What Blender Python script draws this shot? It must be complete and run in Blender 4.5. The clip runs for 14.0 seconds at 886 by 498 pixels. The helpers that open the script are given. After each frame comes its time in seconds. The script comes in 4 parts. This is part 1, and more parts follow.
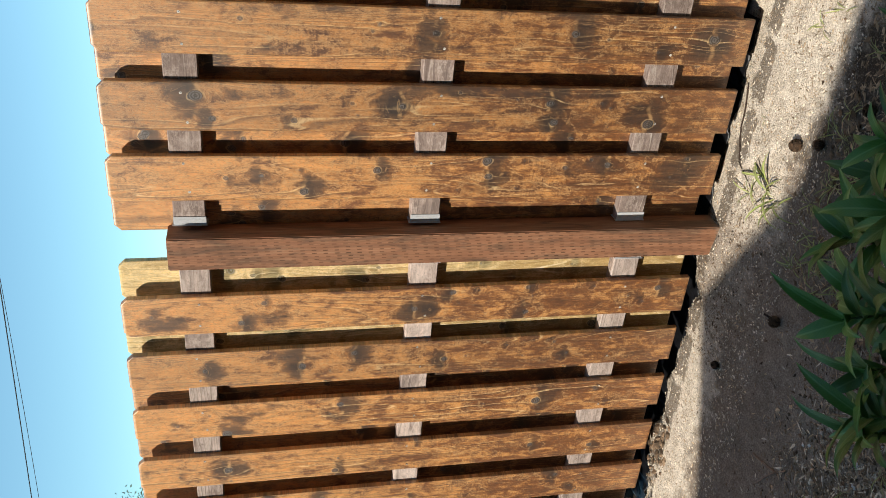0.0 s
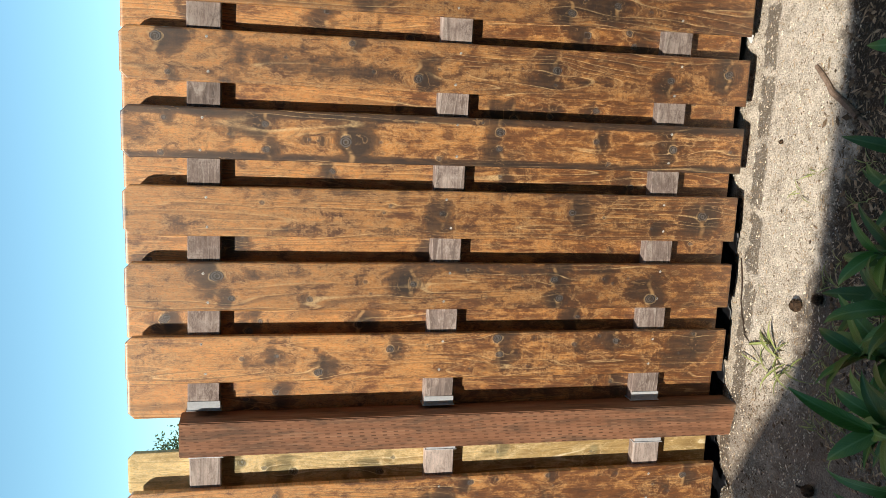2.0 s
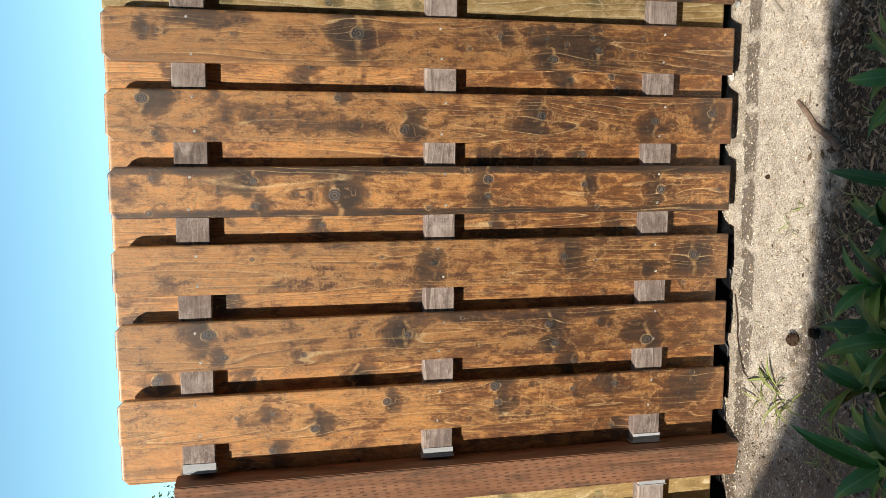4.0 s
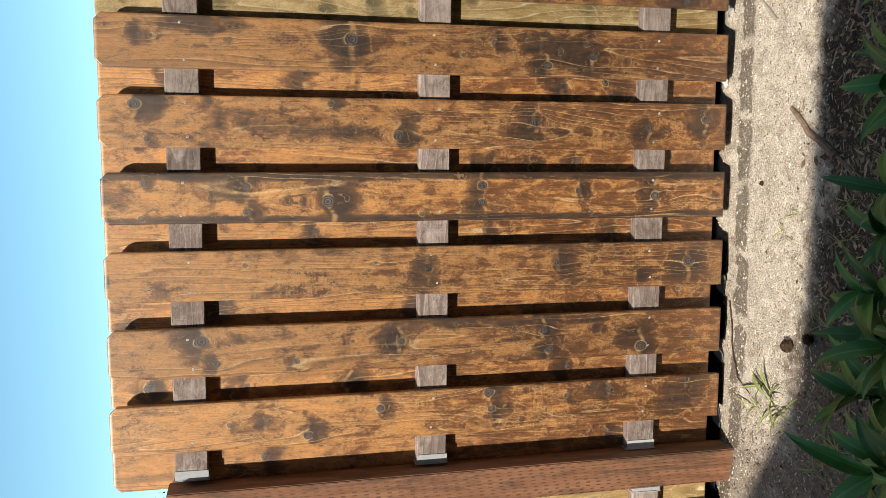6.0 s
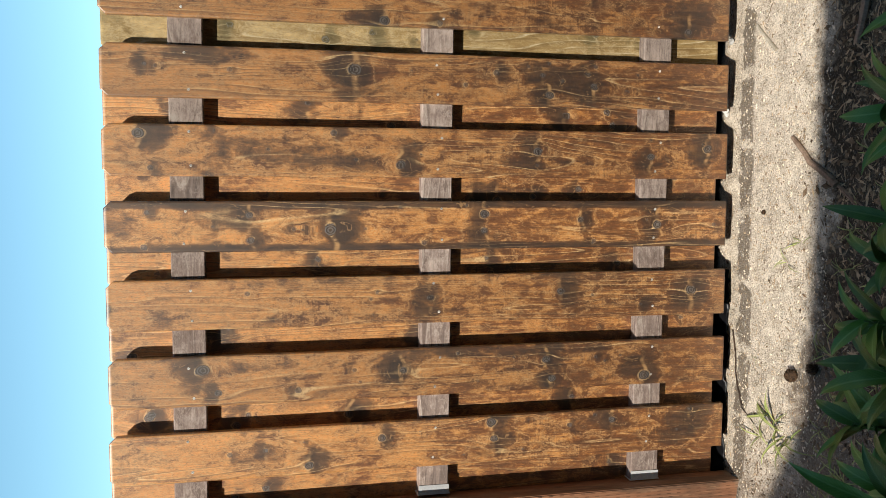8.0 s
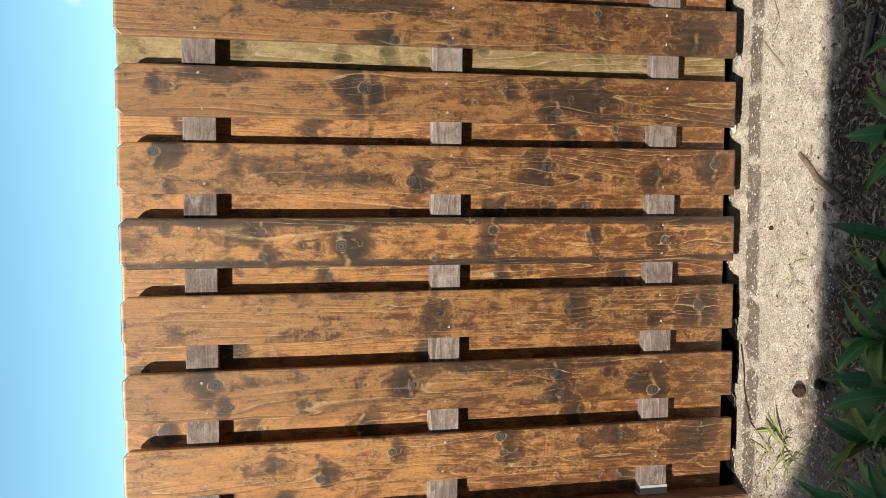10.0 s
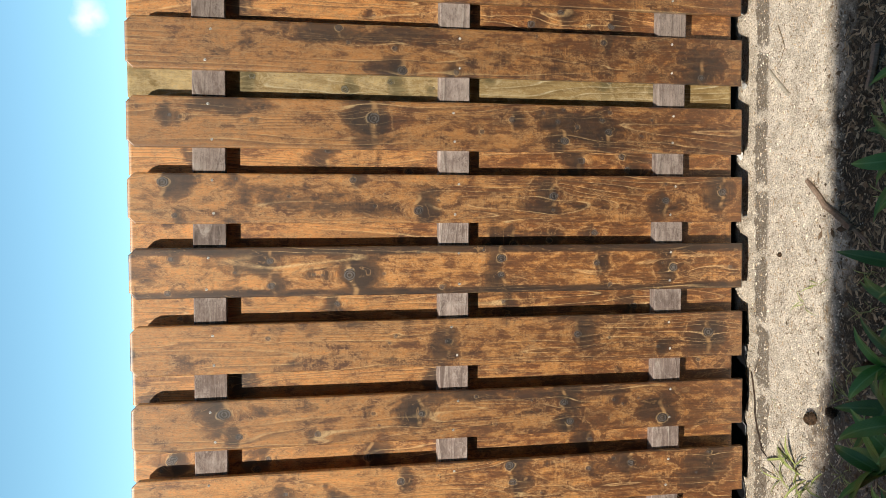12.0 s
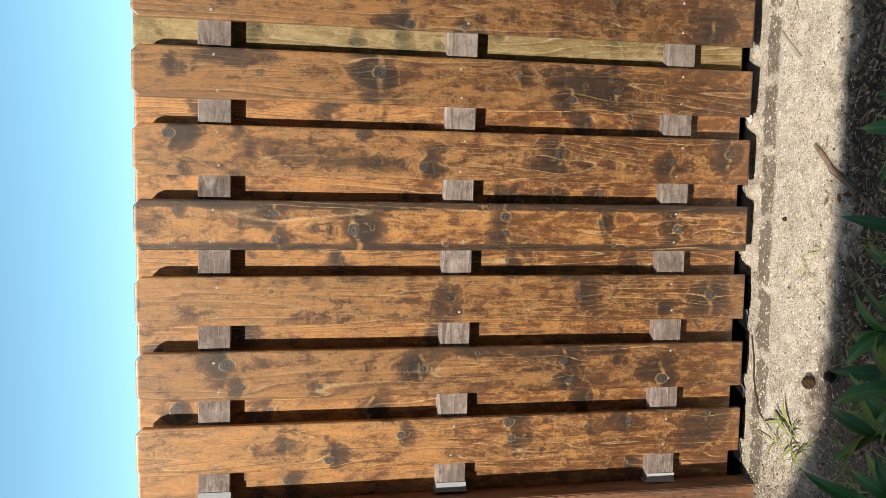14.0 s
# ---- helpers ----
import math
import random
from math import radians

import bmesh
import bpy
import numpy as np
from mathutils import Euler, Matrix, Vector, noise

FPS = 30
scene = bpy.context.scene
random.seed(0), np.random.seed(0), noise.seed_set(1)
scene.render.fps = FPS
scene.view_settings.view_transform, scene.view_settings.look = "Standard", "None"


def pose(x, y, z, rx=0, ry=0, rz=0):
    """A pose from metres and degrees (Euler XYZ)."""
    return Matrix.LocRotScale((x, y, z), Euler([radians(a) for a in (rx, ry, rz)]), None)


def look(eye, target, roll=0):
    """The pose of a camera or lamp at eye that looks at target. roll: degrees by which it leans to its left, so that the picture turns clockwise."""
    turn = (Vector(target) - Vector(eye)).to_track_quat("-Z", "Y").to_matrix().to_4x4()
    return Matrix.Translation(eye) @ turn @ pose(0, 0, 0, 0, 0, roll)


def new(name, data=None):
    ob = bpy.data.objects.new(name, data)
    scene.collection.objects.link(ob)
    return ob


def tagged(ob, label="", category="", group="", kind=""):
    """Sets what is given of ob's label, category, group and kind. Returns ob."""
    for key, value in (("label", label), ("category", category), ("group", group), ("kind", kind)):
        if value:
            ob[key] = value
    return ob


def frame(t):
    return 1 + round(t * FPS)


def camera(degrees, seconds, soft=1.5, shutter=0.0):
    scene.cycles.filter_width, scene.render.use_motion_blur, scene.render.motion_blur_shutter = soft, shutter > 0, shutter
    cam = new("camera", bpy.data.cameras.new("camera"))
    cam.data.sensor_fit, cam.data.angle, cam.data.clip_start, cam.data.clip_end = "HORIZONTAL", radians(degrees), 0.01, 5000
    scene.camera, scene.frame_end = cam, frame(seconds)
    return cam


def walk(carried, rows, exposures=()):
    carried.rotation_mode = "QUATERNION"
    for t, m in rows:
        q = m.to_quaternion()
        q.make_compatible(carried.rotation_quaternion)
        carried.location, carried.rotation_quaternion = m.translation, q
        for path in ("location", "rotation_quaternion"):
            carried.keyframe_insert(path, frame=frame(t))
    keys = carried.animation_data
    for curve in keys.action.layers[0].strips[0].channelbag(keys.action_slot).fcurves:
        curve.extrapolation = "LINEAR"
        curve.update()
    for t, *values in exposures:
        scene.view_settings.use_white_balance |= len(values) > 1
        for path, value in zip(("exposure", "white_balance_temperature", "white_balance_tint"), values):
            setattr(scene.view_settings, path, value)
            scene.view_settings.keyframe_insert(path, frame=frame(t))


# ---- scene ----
cam = camera(55.5, 14.0, soft=0.6)
PATH = [
    (0, (1.169, -2.222, 1.461), (0.166, -0.545, 1.035), -91.1),
    (0.2, (1.079, -2.348, 1.448), (0.098, -0.661, 1.011), -91.0),
    (0.5, (1.016, -2.457, 1.45), (0.073, -0.744, 1.032), -90.0),
    (0.7, (0.952, -2.478, 1.431), (0.023, -0.757, 1.032), -89.9),
    (1, (0.892, -2.428, 1.441), (-0.051, -0.708, 1.049), -90.2),
    (1.2, (0.842, -2.416, 1.432), (-0.018, -0.650, 1.041), -90.1),
    (1.5, (0.86, -2.409, 1.474), (0.263, -0.541, 1.081), -89.8),
    (1.6, (0.859, -2.405, 1.48), (0.346, -0.514, 1.08), -89.5),
    (2, (0.863, -2.395, 1.483), (0.506, -0.47, 1.074), -89.2),
    (2.5, (0.875, -2.375, 1.475), (0.557, -0.446, 1.055), -90.7),
    (3, (0.871, -2.373, 1.468), (0.589, -0.437, 1.054), -90.9),
    (3.5, (0.878, -2.382, 1.477), (0.605, -0.446, 1.057), -91.1),
    (4, (0.874, -2.384, 1.479), (0.622, -0.446, 1.053), -91.0),
    (6.5, (0.876, -2.379, 1.466), (0.646, -0.441, 1.03), -90.8),
    (7, (0.881, -2.372, 1.471), (0.676, -0.433, 1.028), -90.7),
    (7.5, (0.882, -2.381, 1.465), (0.699, -0.437, 1.031), -90.6),
    (8, (0.876, -2.381, 1.469), (0.704, -0.435, 1.04), -90.4),
    (10.5, (0.903, -2.409, 1.471), (0.763, -0.454, 1.077), -90.3),
    (11, (0.906, -2.408, 1.47), (0.787, -0.45, 1.078), -90.3),
    (11.5, (0.907, -2.408, 1.469), (0.802, -0.449, 1.081), -90.3),
    (12, (0.906, -2.412, 1.471), (0.816, -0.451, 1.086), -90.2),
    (12.5, (0.905, -2.412, 1.465), (0.789, -0.451, 1.092), -90.4),
    (13, (0.9, -2.41, 1.463), (0.71, -0.453, 1.094), -90.5),
    (13.5, (0.9, -2.407, 1.465), (0.712, -0.451, 1.093), -90.6),
    (14, (0.9, -2.414, 1.469), (0.713, -0.458, 1.095), -89.5),
]
walk(cam, [(t, look(eye, target, roll)) for t, eye, target, roll in PATH], [(0, 0.17), (1.5, 0.15), (3, 0.15), (7.5, 0.13), (10.5, 0.09), (14, 0.13)])

# ---- world and sun: clear afternoon, sun behind and to the left of the viewer ----
TO_SUN = Vector((-0.44, -1.0, 1.05)).normalized()
world = bpy.data.worlds.new("sky")
scene.world = world
world.use_nodes = True
wt = world.node_tree
wt.nodes.clear()
sky = wt.nodes.new("ShaderNodeTexSky")
sky.sky_type = "NISHITA"
sky.sun_disc = False
sky.sun_elevation = math.asin(TO_SUN.z)
sky.sun_rotation = math.atan2(TO_SUN.x, TO_SUN.y)
sky.air_density, sky.dust_density, sky.ozone_density = 1.0, 0.0, 0.0
w_out = wt.nodes.new("ShaderNodeOutputWorld")
w_bg = wt.nodes.new("ShaderNodeBackground")
w_bg.inputs["Strength"].default_value = 0.155
# a small wisp of cloud over the fence
w_co = wt.nodes.new("ShaderNodeTexCoord")
w_d = wt.nodes.new("ShaderNodeVectorMath")
w_d.operation = "DISTANCE"
w_d.inputs[1].default_value = Vector((0.212, 1.0, 0.205)).normalized()
w_n = wt.nodes.new("ShaderNodeTexNoise")
w_n.inputs["Scale"].default_value, w_n.inputs["Detail"].default_value = 38, 6
w_r = wt.nodes.new("ShaderNodeMapRange")
w_r.inputs[1].default_value, w_r.inputs[2].default_value = 0.034, 0.0
w_m = wt.nodes.new("ShaderNodeMath")
w_m.operation = "MULTIPLY"
w_s = wt.nodes.new("ShaderNodeMapRange")
w_s.inputs[1].default_value, w_s.inputs[2].default_value, w_s.inputs[4].default_value = 0.18, 0.5, 0.8
w_t = wt.nodes.new("ShaderNodeMix")
w_t.data_type, w_t.blend_type = "RGBA", "MULTIPLY"
w_t.inputs[0].default_value, w_t.inputs[7].default_value = 1.0, (0.77, 1.06, 1.02, 1)
w_x = wt.nodes.new("ShaderNodeMix")
w_x.data_type = "RGBA"
w_x.inputs[7].default_value = (7.2, 7.4, 7.6, 1)
for a, b in ((w_co.outputs["Generated"], w_d.inputs[0]), (w_co.outputs["Generated"], w_n.inputs["Vector"]), (w_d.outputs["Value"], w_r.inputs[0]),
             (w_r.outputs[0], w_m.inputs[0]), (w_n.outputs[0], w_m.inputs[1]), (w_m.outputs[0], w_s.inputs[0]), (w_s.outputs[0], w_x.inputs[0]),
             (sky.outputs[0], w_t.inputs[6]), (w_t.outputs[2], w_x.inputs[6]), (w_x.outputs[2], w_bg.inputs[0]), (w_bg.outputs[0], w_out.inputs[0])):
    wt.links.new(a, b)
sun_data = bpy.data.lights.new("sun", "SUN")
sun_data.energy, sun_data.angle, sun_data.color = 4.4, radians(0.53), (1.0, 0.94, 0.82)
sun = new("sun", sun_data)
sun.matrix_world = look(TO_SUN * 30, (0, 0, 0))


# ---- materials ----
class Nodes:
    """A small builder for node materials."""

    def __init__(self, name):
        self.mat = bpy.data.materials.new(name)
        self.mat.use_nodes = True
        self.t = self.mat.node_tree
        self.bsdf = self.t.nodes["Principled BSDF"]

    def put(self, sock, v):
        if isinstance(v, bpy.types.NodeSocket):
            self.t.links.new(v, sock)
        elif isinstance(v, tuple) and len(v) == 3 and sock.type == "RGBA":
            sock.default_value = (*v, 1)
        else:
            sock.default_value = v

    def node(self, kind, out=0, settings=(), **ins):
        n = self.t.nodes.new(kind)
        s = dict(settings)
        if "operation" in s:
            n.operation = s["operation"]
        if "use_clamp" in s:
            n.use_clamp = s["use_clamp"]
        if "interpolation_type" in s:
            n.interpolation_type = s["interpolation_type"]
        if "data_type" in s:
            n.data_type = s["data_type"]
        if "blend_type" in s:
            n.blend_type = s["blend_type"]
        if "attribute_name" in s:
            n.attribute_name = s["attribute_name"]
        for k, v in ins.items():
            self.put(n.inputs[int(k[1:]) if k[0] == "i" and k[1:].isdigit() else k.replace("_", " ")], v)
        return n.outputs[out]

    def math(self, op, a, b=0.0, c=0.0, clamp=False):
        return self.node("ShaderNodeMath", settings={"operation": op, "use_clamp": clamp}, i0=a, i1=b, i2=c)

    def vec(self, op, a, b):
        return self.node("ShaderNodeVectorMath", settings={"operation": op}, i0=a, i1=b)

    def xyz(self, x, y, z):
        return self.node("ShaderNodeCombineXYZ", i0=x, i1=y, i2=z)

    def split(self, v):
        n = self.t.nodes.new("ShaderNodeSeparateXYZ")
        self.put(n.inputs[0], v)
        return n.outputs

    def noise(self, v, scale=1.0, detail=3.0, rough=0.5, dist=0.0):
        return self.node("ShaderNodeTexNoise", Vector=v, Scale=scale, Detail=detail, Roughness=rough, Distortion=dist)

    def voronoi(self, v, scale, out=0):
        return self.node("ShaderNodeTexVoronoi", out, Vector=v, Scale=scale)

    def range(self, v, a, b, lo=0.0, hi=1.0):
        return self.node("ShaderNodeMapRange", settings={"interpolation_type": "SMOOTHSTEP"}, i0=v, i1=a, i2=b, i3=lo, i4=hi)

    def mix(self, f, a, b, blend="MIX"):
        return self.node("ShaderNodeMix", 2, settings={"data_type": "RGBA", "blend_type": blend}, i0=f, i6=a, i7=b)

    def ramp(self, f, *stops):
        n = self.t.nodes.new("ShaderNodeValToRGB")
        self.put(n.inputs[0], f)
        el = n.color_ramp.elements
        while len(el) < len(stops):
            el.new(0.5)
        for e, (p, c) in zip(el, stops):
            e.position, e.color = p, (*c, 1)
        return n.outputs[0]

    def attr(self, name, out):
        return self.node("ShaderNodeAttribute", out, settings={"attribute_name": name})

    def random(self):
        return self.t.nodes.new("ShaderNodeObjectInfo").outputs["Random"]

    def objco(self):
        return self.t.nodes.new("ShaderNodeTexCoord").outputs["Object"]

    def worldco(self):
        return self.t.nodes.new("ShaderNodeNewGeometry").outputs["Position"]

    def done(self, color, rough=0.6, bump=None, strength=0.3, distance=0.002, metal=0.0, spec=0.35):
        self.put(self.bsdf.inputs["Base Color"], color)
        self.put(self.bsdf.inputs["Roughness"], rough)
        self.put(self.bsdf.inputs["Metallic"], metal)
        self.put(self.bsdf.inputs["Specular IOR Level"], spec)
        if bump is not None:
            b = self.node("ShaderNodeBump", Strength=strength, Distance=distance, Height=bump)
            self.put(self.bsdf.inputs["Normal"], b)
        return self.mat


def wood(name, light, mid, dark, blotch_col, blotch_amount, pale, tone=(0.77, 1.0), rough=0.55, spec=0.8, coat=0.0, bias=0.0):
    """Sawn softwood; the grain runs along the attribute 'grain' (across, along, knot distance)."""
    m = Nodes(name)
    across, along, kd = m.split(m.attr("grain", "Vector"))
    blotch = m.attr("blotch", "Fac")
    rnd = m.random()
    seed = m.math("MULTIPLY", rnd, 137.0)

    def field(fa, fl, detail, rgh, dist=0.0, shift=0.0):
        return m.noise(m.xyz(m.math("MULTIPLY", across, fa), m.math("MULTIPLY", along, fl), m.math("ADD", seed, shift)), 1, detail, rgh, dist)

    low = field(9.0, 0.7, 2, 0.5, 0.3)
    fibre = field(520.0, 16.0, 4, 0.7)
    streak = field(110.0, 5.0, 4, 0.65, 0.4, 2.0)
    mottle = field(38.0, 19.0, 5, 0.62, 0.7, 9.0)
    wide = field(11.0, 4.6, 3, 0.55, 0.8, 4.0)
    fleck = field(170.0, 75.0, 4, 0.75, 1.5, 6.0)
    mill = field(16.0, 190.0, 2, 0.5, 0.6, 1.0)
    # amber body: soft clouds of stain, a little grain and saw marks
    cloud = field(24.0, 8.0, 4, 0.55, 1.0, 21.0)
    f = m.math("MULTIPLY_ADD", cloud, 0.95, m.math("MULTIPLY_ADD", mottle, 0.95, m.math("MULTIPLY_ADD", streak, 0.45, m.math("MULTIPLY_ADD", fleck, 0.60, -0.975))))
    f = m.math("ADD", f, m.math("MULTIPLY", m.math("SUBTRACT", mill, 0.5), m.range(wide, 0.5, 0.62, 0.0, 0.6)))
    # tops painted lighter and feet browner: the light's falloff put into the stain colour
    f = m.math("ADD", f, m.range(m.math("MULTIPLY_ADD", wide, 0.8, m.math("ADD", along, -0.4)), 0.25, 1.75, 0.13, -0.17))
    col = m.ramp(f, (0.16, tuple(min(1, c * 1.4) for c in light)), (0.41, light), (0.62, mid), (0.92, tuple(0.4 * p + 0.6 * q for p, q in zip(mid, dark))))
    # fine pale crackle where the stain lies thin
    vein = m.math("ABSOLUTE", m.math("SUBTRACT", field(95.0, 42.0, 3, 0.6, 1.2, 31.0), 0.5))
    col = m.mix(m.math("MULTIPLY", m.range(vein, 0.030, 0.006), m.range(f, 0.66, 0.45, 0.1, 0.75)), col, tuple(0.45 * p + 0.55 * q for p, q in zip(light, pale)))
    fine = m.math("ABSOLUTE", m.math("SUBTRACT", field(230.0, 85.0, 3, 0.6, 1.0, 37.0), 0.5))
    col = m.mix(m.math("MULTIPLY", m.range(fine, 0.035, 0.008), m.range(f, 0.6, 0.4, 0.05, 0.5)), col, tuple(0.3 * p + 0.7 * q for p, q in zip(light, pale)))
    speck = field(300.0, 110.0, 2, 0.6, 0.5, 43.0)
    col = m.mix(m.range(speck, 0.58, 0.70, 0.0, 0.55), col, tuple(0.5 * (p + q) for p, q in zip(mid, dark)))
    # growth rings as thin dark and pale lines
    phase = m.math("ADD", m.math("MULTIPLY", low, 15.0), m.math("MULTIPLY", across, 52.0))
    saw = m.math("FRACT", phase)
    gate = m.range(field(14.0, 1.5, 2, 0.5, 0.0, 15.0), 0.42, 0.6)
    col = m.mix(m.math("MULTIPLY", m.math("MULTIPLY", m.range(saw, 0.55, 0.92), m.range(saw, 1.0, 0.95)), m.math("MULTIPLY_ADD", gate, 0.38, 0.08)), col, dark)
    palef = m.math("MULTIPLY", m.math("MULTIPLY", m.range(saw, 0.0, 0.03), m.range(saw, 0.15, 0.05)), gate)
    col = m.mix(m.range(fibre, 0.5, 0.72, 0.0, 0.45), col, dark)
    col = m.mix(m.range(fibre, 0.46, 0.3, 0.0, 0.4), col, light)
    # patches that took the stain darker, most of them round knots
    edge = m.math("ADD", m.math("MULTIPLY", blotch, 0.85), m.math("MULTIPLY_ADD", wide, 1.7, -0.83 + bias))
    edge = m.math("ADD", edge, m.math("MULTIPLY_ADD", mottle, 0.9, -0.45))
    edge = m.math("ADD", edge, m.math("MULTIPLY_ADD", fleck, 0.35, -0.175))
    mask = m.math("MULTIPLY", m.range(edge, 0.12, 0.50), blotch_amount)
    rim = m.math("MULTIPLY", m.range(edge, 0.0, 0.08), m.range(edge, 0.18, 0.10))
    # a soft warm brown cloud goes out beyond each patch
    col = m.mix(m.range(edge, -0.1, 0.35, 0.0, 0.5), col, tuple(0.55 * b + 0.45 * c for b, c in zip(mid, dark)))
    patch = m.mix(m.range(streak, 0.35, 0.65), tuple(c * 1.7 for c in blotch_col), tuple(c * 0.55 for c in blotch_col))
    col = m.mix(mask, col, patch)
    col = m.mix(m.range(edge, 0.5, 0.95, 0.0, 0.65), col, tuple(c * 0.45 + 0.004 for c in blotch_col))
    # raised pale lines along the edges of the patches and here and there in the clouds
    col = m.mix(m.math("MULTIPLY", rim, m.range(fleck, 0.42, 0.58, 0.55, 0.05)), col, tuple(0.5 * a + 0.5 * b for a, b in zip(light, pale)))
    contour = m.range(m.math("ABSOLUTE", m.math("SUBTRACT", cloud, 0.53)), 0.014, 0.003)
    col = m.mix(m.math("MULTIPLY", contour, m.range(mottle, 0.50, 0.60, 0.0, 0.4)), col, tuple(0.5 * a + 0.5 * b for a, b in zip(light, pale)))
    col = m.mix(m.math("MULTIPLY", palef, m.math("MULTIPLY", m.range(mottle, 0.4, 0.6, 1.0, 0.4), m.range(fleck, 0.6, 0.45, 0.5, 1.0))), col, pale)
    # pale limb lines that cross the board at a knot
    du, dz, kr = m.split(m.attr("rel", "Vector"))
    bend = m.math("ADD", dz, m.math("MULTIPLY_ADD", m.noise(m.xyz(m.math("MULTIPLY", du, 0.22), seed, 0.0), 1, 2, 0.5), 5.0, -2.5))
    limb = m.math("MULTIPLY", m.range(m.math("ABSOLUTE", bend), 0.75, 0.10), m.range(m.math("ABSOLUTE", du), 5.0, 2.5))
    limb = m.math("MULTIPLY", limb, m.math("MULTIPLY", kr, m.range(wide, 0.42, 0.5)))
    col = m.mix(m.math("MULTIPLY", limb, m.range(mottle, 0.42, 0.58, 0.7, 0.15)), col, tuple(0.5 * (a + b) for a, b in zip(light, pale)))
    # knots: ragged outline, pale rim, grey core
    kn = m.math("ADD", kd, m.math("MULTIPLY_ADD", fleck, 0.7, m.math("MULTIPLY_ADD", mottle, 1.9, -1.25)))
    ring = m.math("MULTIPLY", m.math("MULTIPLY", m.range(kn, 1.3, 1.12), m.range(kn, 0.92, 1.02)), m.range(kd, 3.0, 2.2))
    inside = m.math("MULTIPLY", m.range(kn, 1.1, 0.85), m.range(kd, 3.0, 2.0))
    wood_ring = m.math("SINE", m.math("MULTIPLY_ADD", kd, 17.0, m.math("MULTIPLY", streak, 9.0)))
    core = m.mix(m.range(wood_ring, -0.4, 0.6), tuple(0.5 * (a + 0.26) for a in blotch_col), tuple(c * 0.7 for c in blotch_col))
    core = m.mix(m.range(fleck, 0.52, 0.62), core, tuple(c * 0.3 for c in dark))
    col = m.mix(m.math("MULTIPLY", inside, m.math("MULTIPLY_ADD", kr, 0.3, 0.6)), col, core)
    col = m.mix(m.math("MULTIPLY", ring, m.range(mottle, 0.42, 0.52, 0.40, 0.0)), col, pale)
    val = m.node("ShaderNodeHueSaturation", Value=m.math("MULTIPLY", m.range(rnd, 0.0, 1.0, *tone), m.attr("tone", "Fac")), Color=col)
    height = m.math("ADD", m.math("MULTIPLY", fibre, 0.6), m.math("MULTIPLY_ADD", mottle, 0.35, m.math("MULTIPLY", inside, 0.5)))
    m.bsdf.inputs["Coat Weight"].default_value, m.bsdf.inputs["Coat Roughness"].default_value, m.bsdf.inputs["Coat IOR"].default_value = coat, 0.48, 1.85
    return m.done(val, m.math("MULTIPLY_ADD", mask, -0.06, rough), height, 0.55, 0.0016, spec=spec)


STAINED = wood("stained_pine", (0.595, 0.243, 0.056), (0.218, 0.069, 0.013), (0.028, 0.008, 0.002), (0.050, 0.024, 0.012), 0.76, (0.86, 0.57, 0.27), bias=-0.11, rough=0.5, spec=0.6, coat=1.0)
UNSTAINED = wood("treated_pine", (0.60, 0.43, 0.20), (0.45, 0.30, 0.12), (0.20, 0.12, 0.045), (0.20, 0.17, 0.09), 0.7, (0.8, 0.68, 0.45), tone=(0.9, 1.12), rough=0.65, spec=0.3, bias=-0.1)
GREY_RAIL = wood("weathered_rail_wood", (0.47, 0.372, 0.325), (0.32, 0.240, 0.208), (0.10, 0.068, 0.056), (0.17, 0.135, 0.12), 0.6, (0.58, 0.5, 0.44), rough=0.8, spec=0.2, bias=-0.08)


def post_wood():
    m = Nodes("incised_post_wood")
    p = m.objco()
    x, y, z = m.split(p)
    fibre = m.noise(m.vec("MULTIPLY", p, (300, 300, 9)), 1, 4, 0.6)
    wide = m.noise(m.vec("MULTIPLY", p, (18, 18, 2.2)), 1, 4, 0.6, 0.6)
    col = m.ramp(m.math("MULTIPLY_ADD", fibre, 0.35, m.math("MULTIPLY", wide, 0.65)), (0.3, (0.46, 0.225, 0.125)), (0.5, (0.32, 0.145, 0.078)), (0.7, (0.14, 0.066, 0.038)))
    col = m.mix(m.range(m.noise(m.vec("MULTIPLY", p, (30, 30, 5)), 1, 4, 0.6, 1.0), 0.45, 0.66, 0.0, 0.7), col, (0.12, 0.075, 0.05))
    col = m.mix(m.range(fibre, 0.48, 0.3, 0.0, 0.45), col, (0.42, 0.25, 0.15))
    # staggered rows of incising slits
    row = m.math("MULTIPLY", x, 1 / 0.0105)
    k = m.math("FLOOR", row)
    across = m.math("ABSOLUTE", m.math("SUBTRACT", m.math("FRACT", row), 0.5))
    step = m.math("FRACT", m.math("ADD", m.math("MULTIPLY", z, 1 / 0.034), m.math("MULTIPLY", m.math("SINE", m.math("MULTIPLY", k, 12.99)), 43.7)))
    slit = m.math("MULTIPLY", m.range(across, 0.22, 0.1), m.math("MULTIPLY", m.range(step, 0.04, 0.1), m.range(step, 0.5, 0.42)))
    slit = m.math("MULTIPLY", slit, m.range(wide, 0.3, 0.6, 0.75, 0.3))
    col = m.mix(slit, col, (0.035, 0.014, 0.008))
    soil = m.range(m.math("ADD", z, m.math("MULTIPLY", wide, 0.06)), 0.03, 0.0)
    col = m.mix(m.math("MULTIPLY", soil, 0.7), col, (0.3, 0.24, 0.18))
    return m.done(col, 0.62, m.math("SUBTRACT", m.math("MULTIPLY", fibre, 0.4), slit), 0.5, 0.002)


POST_WOOD = post_wood()


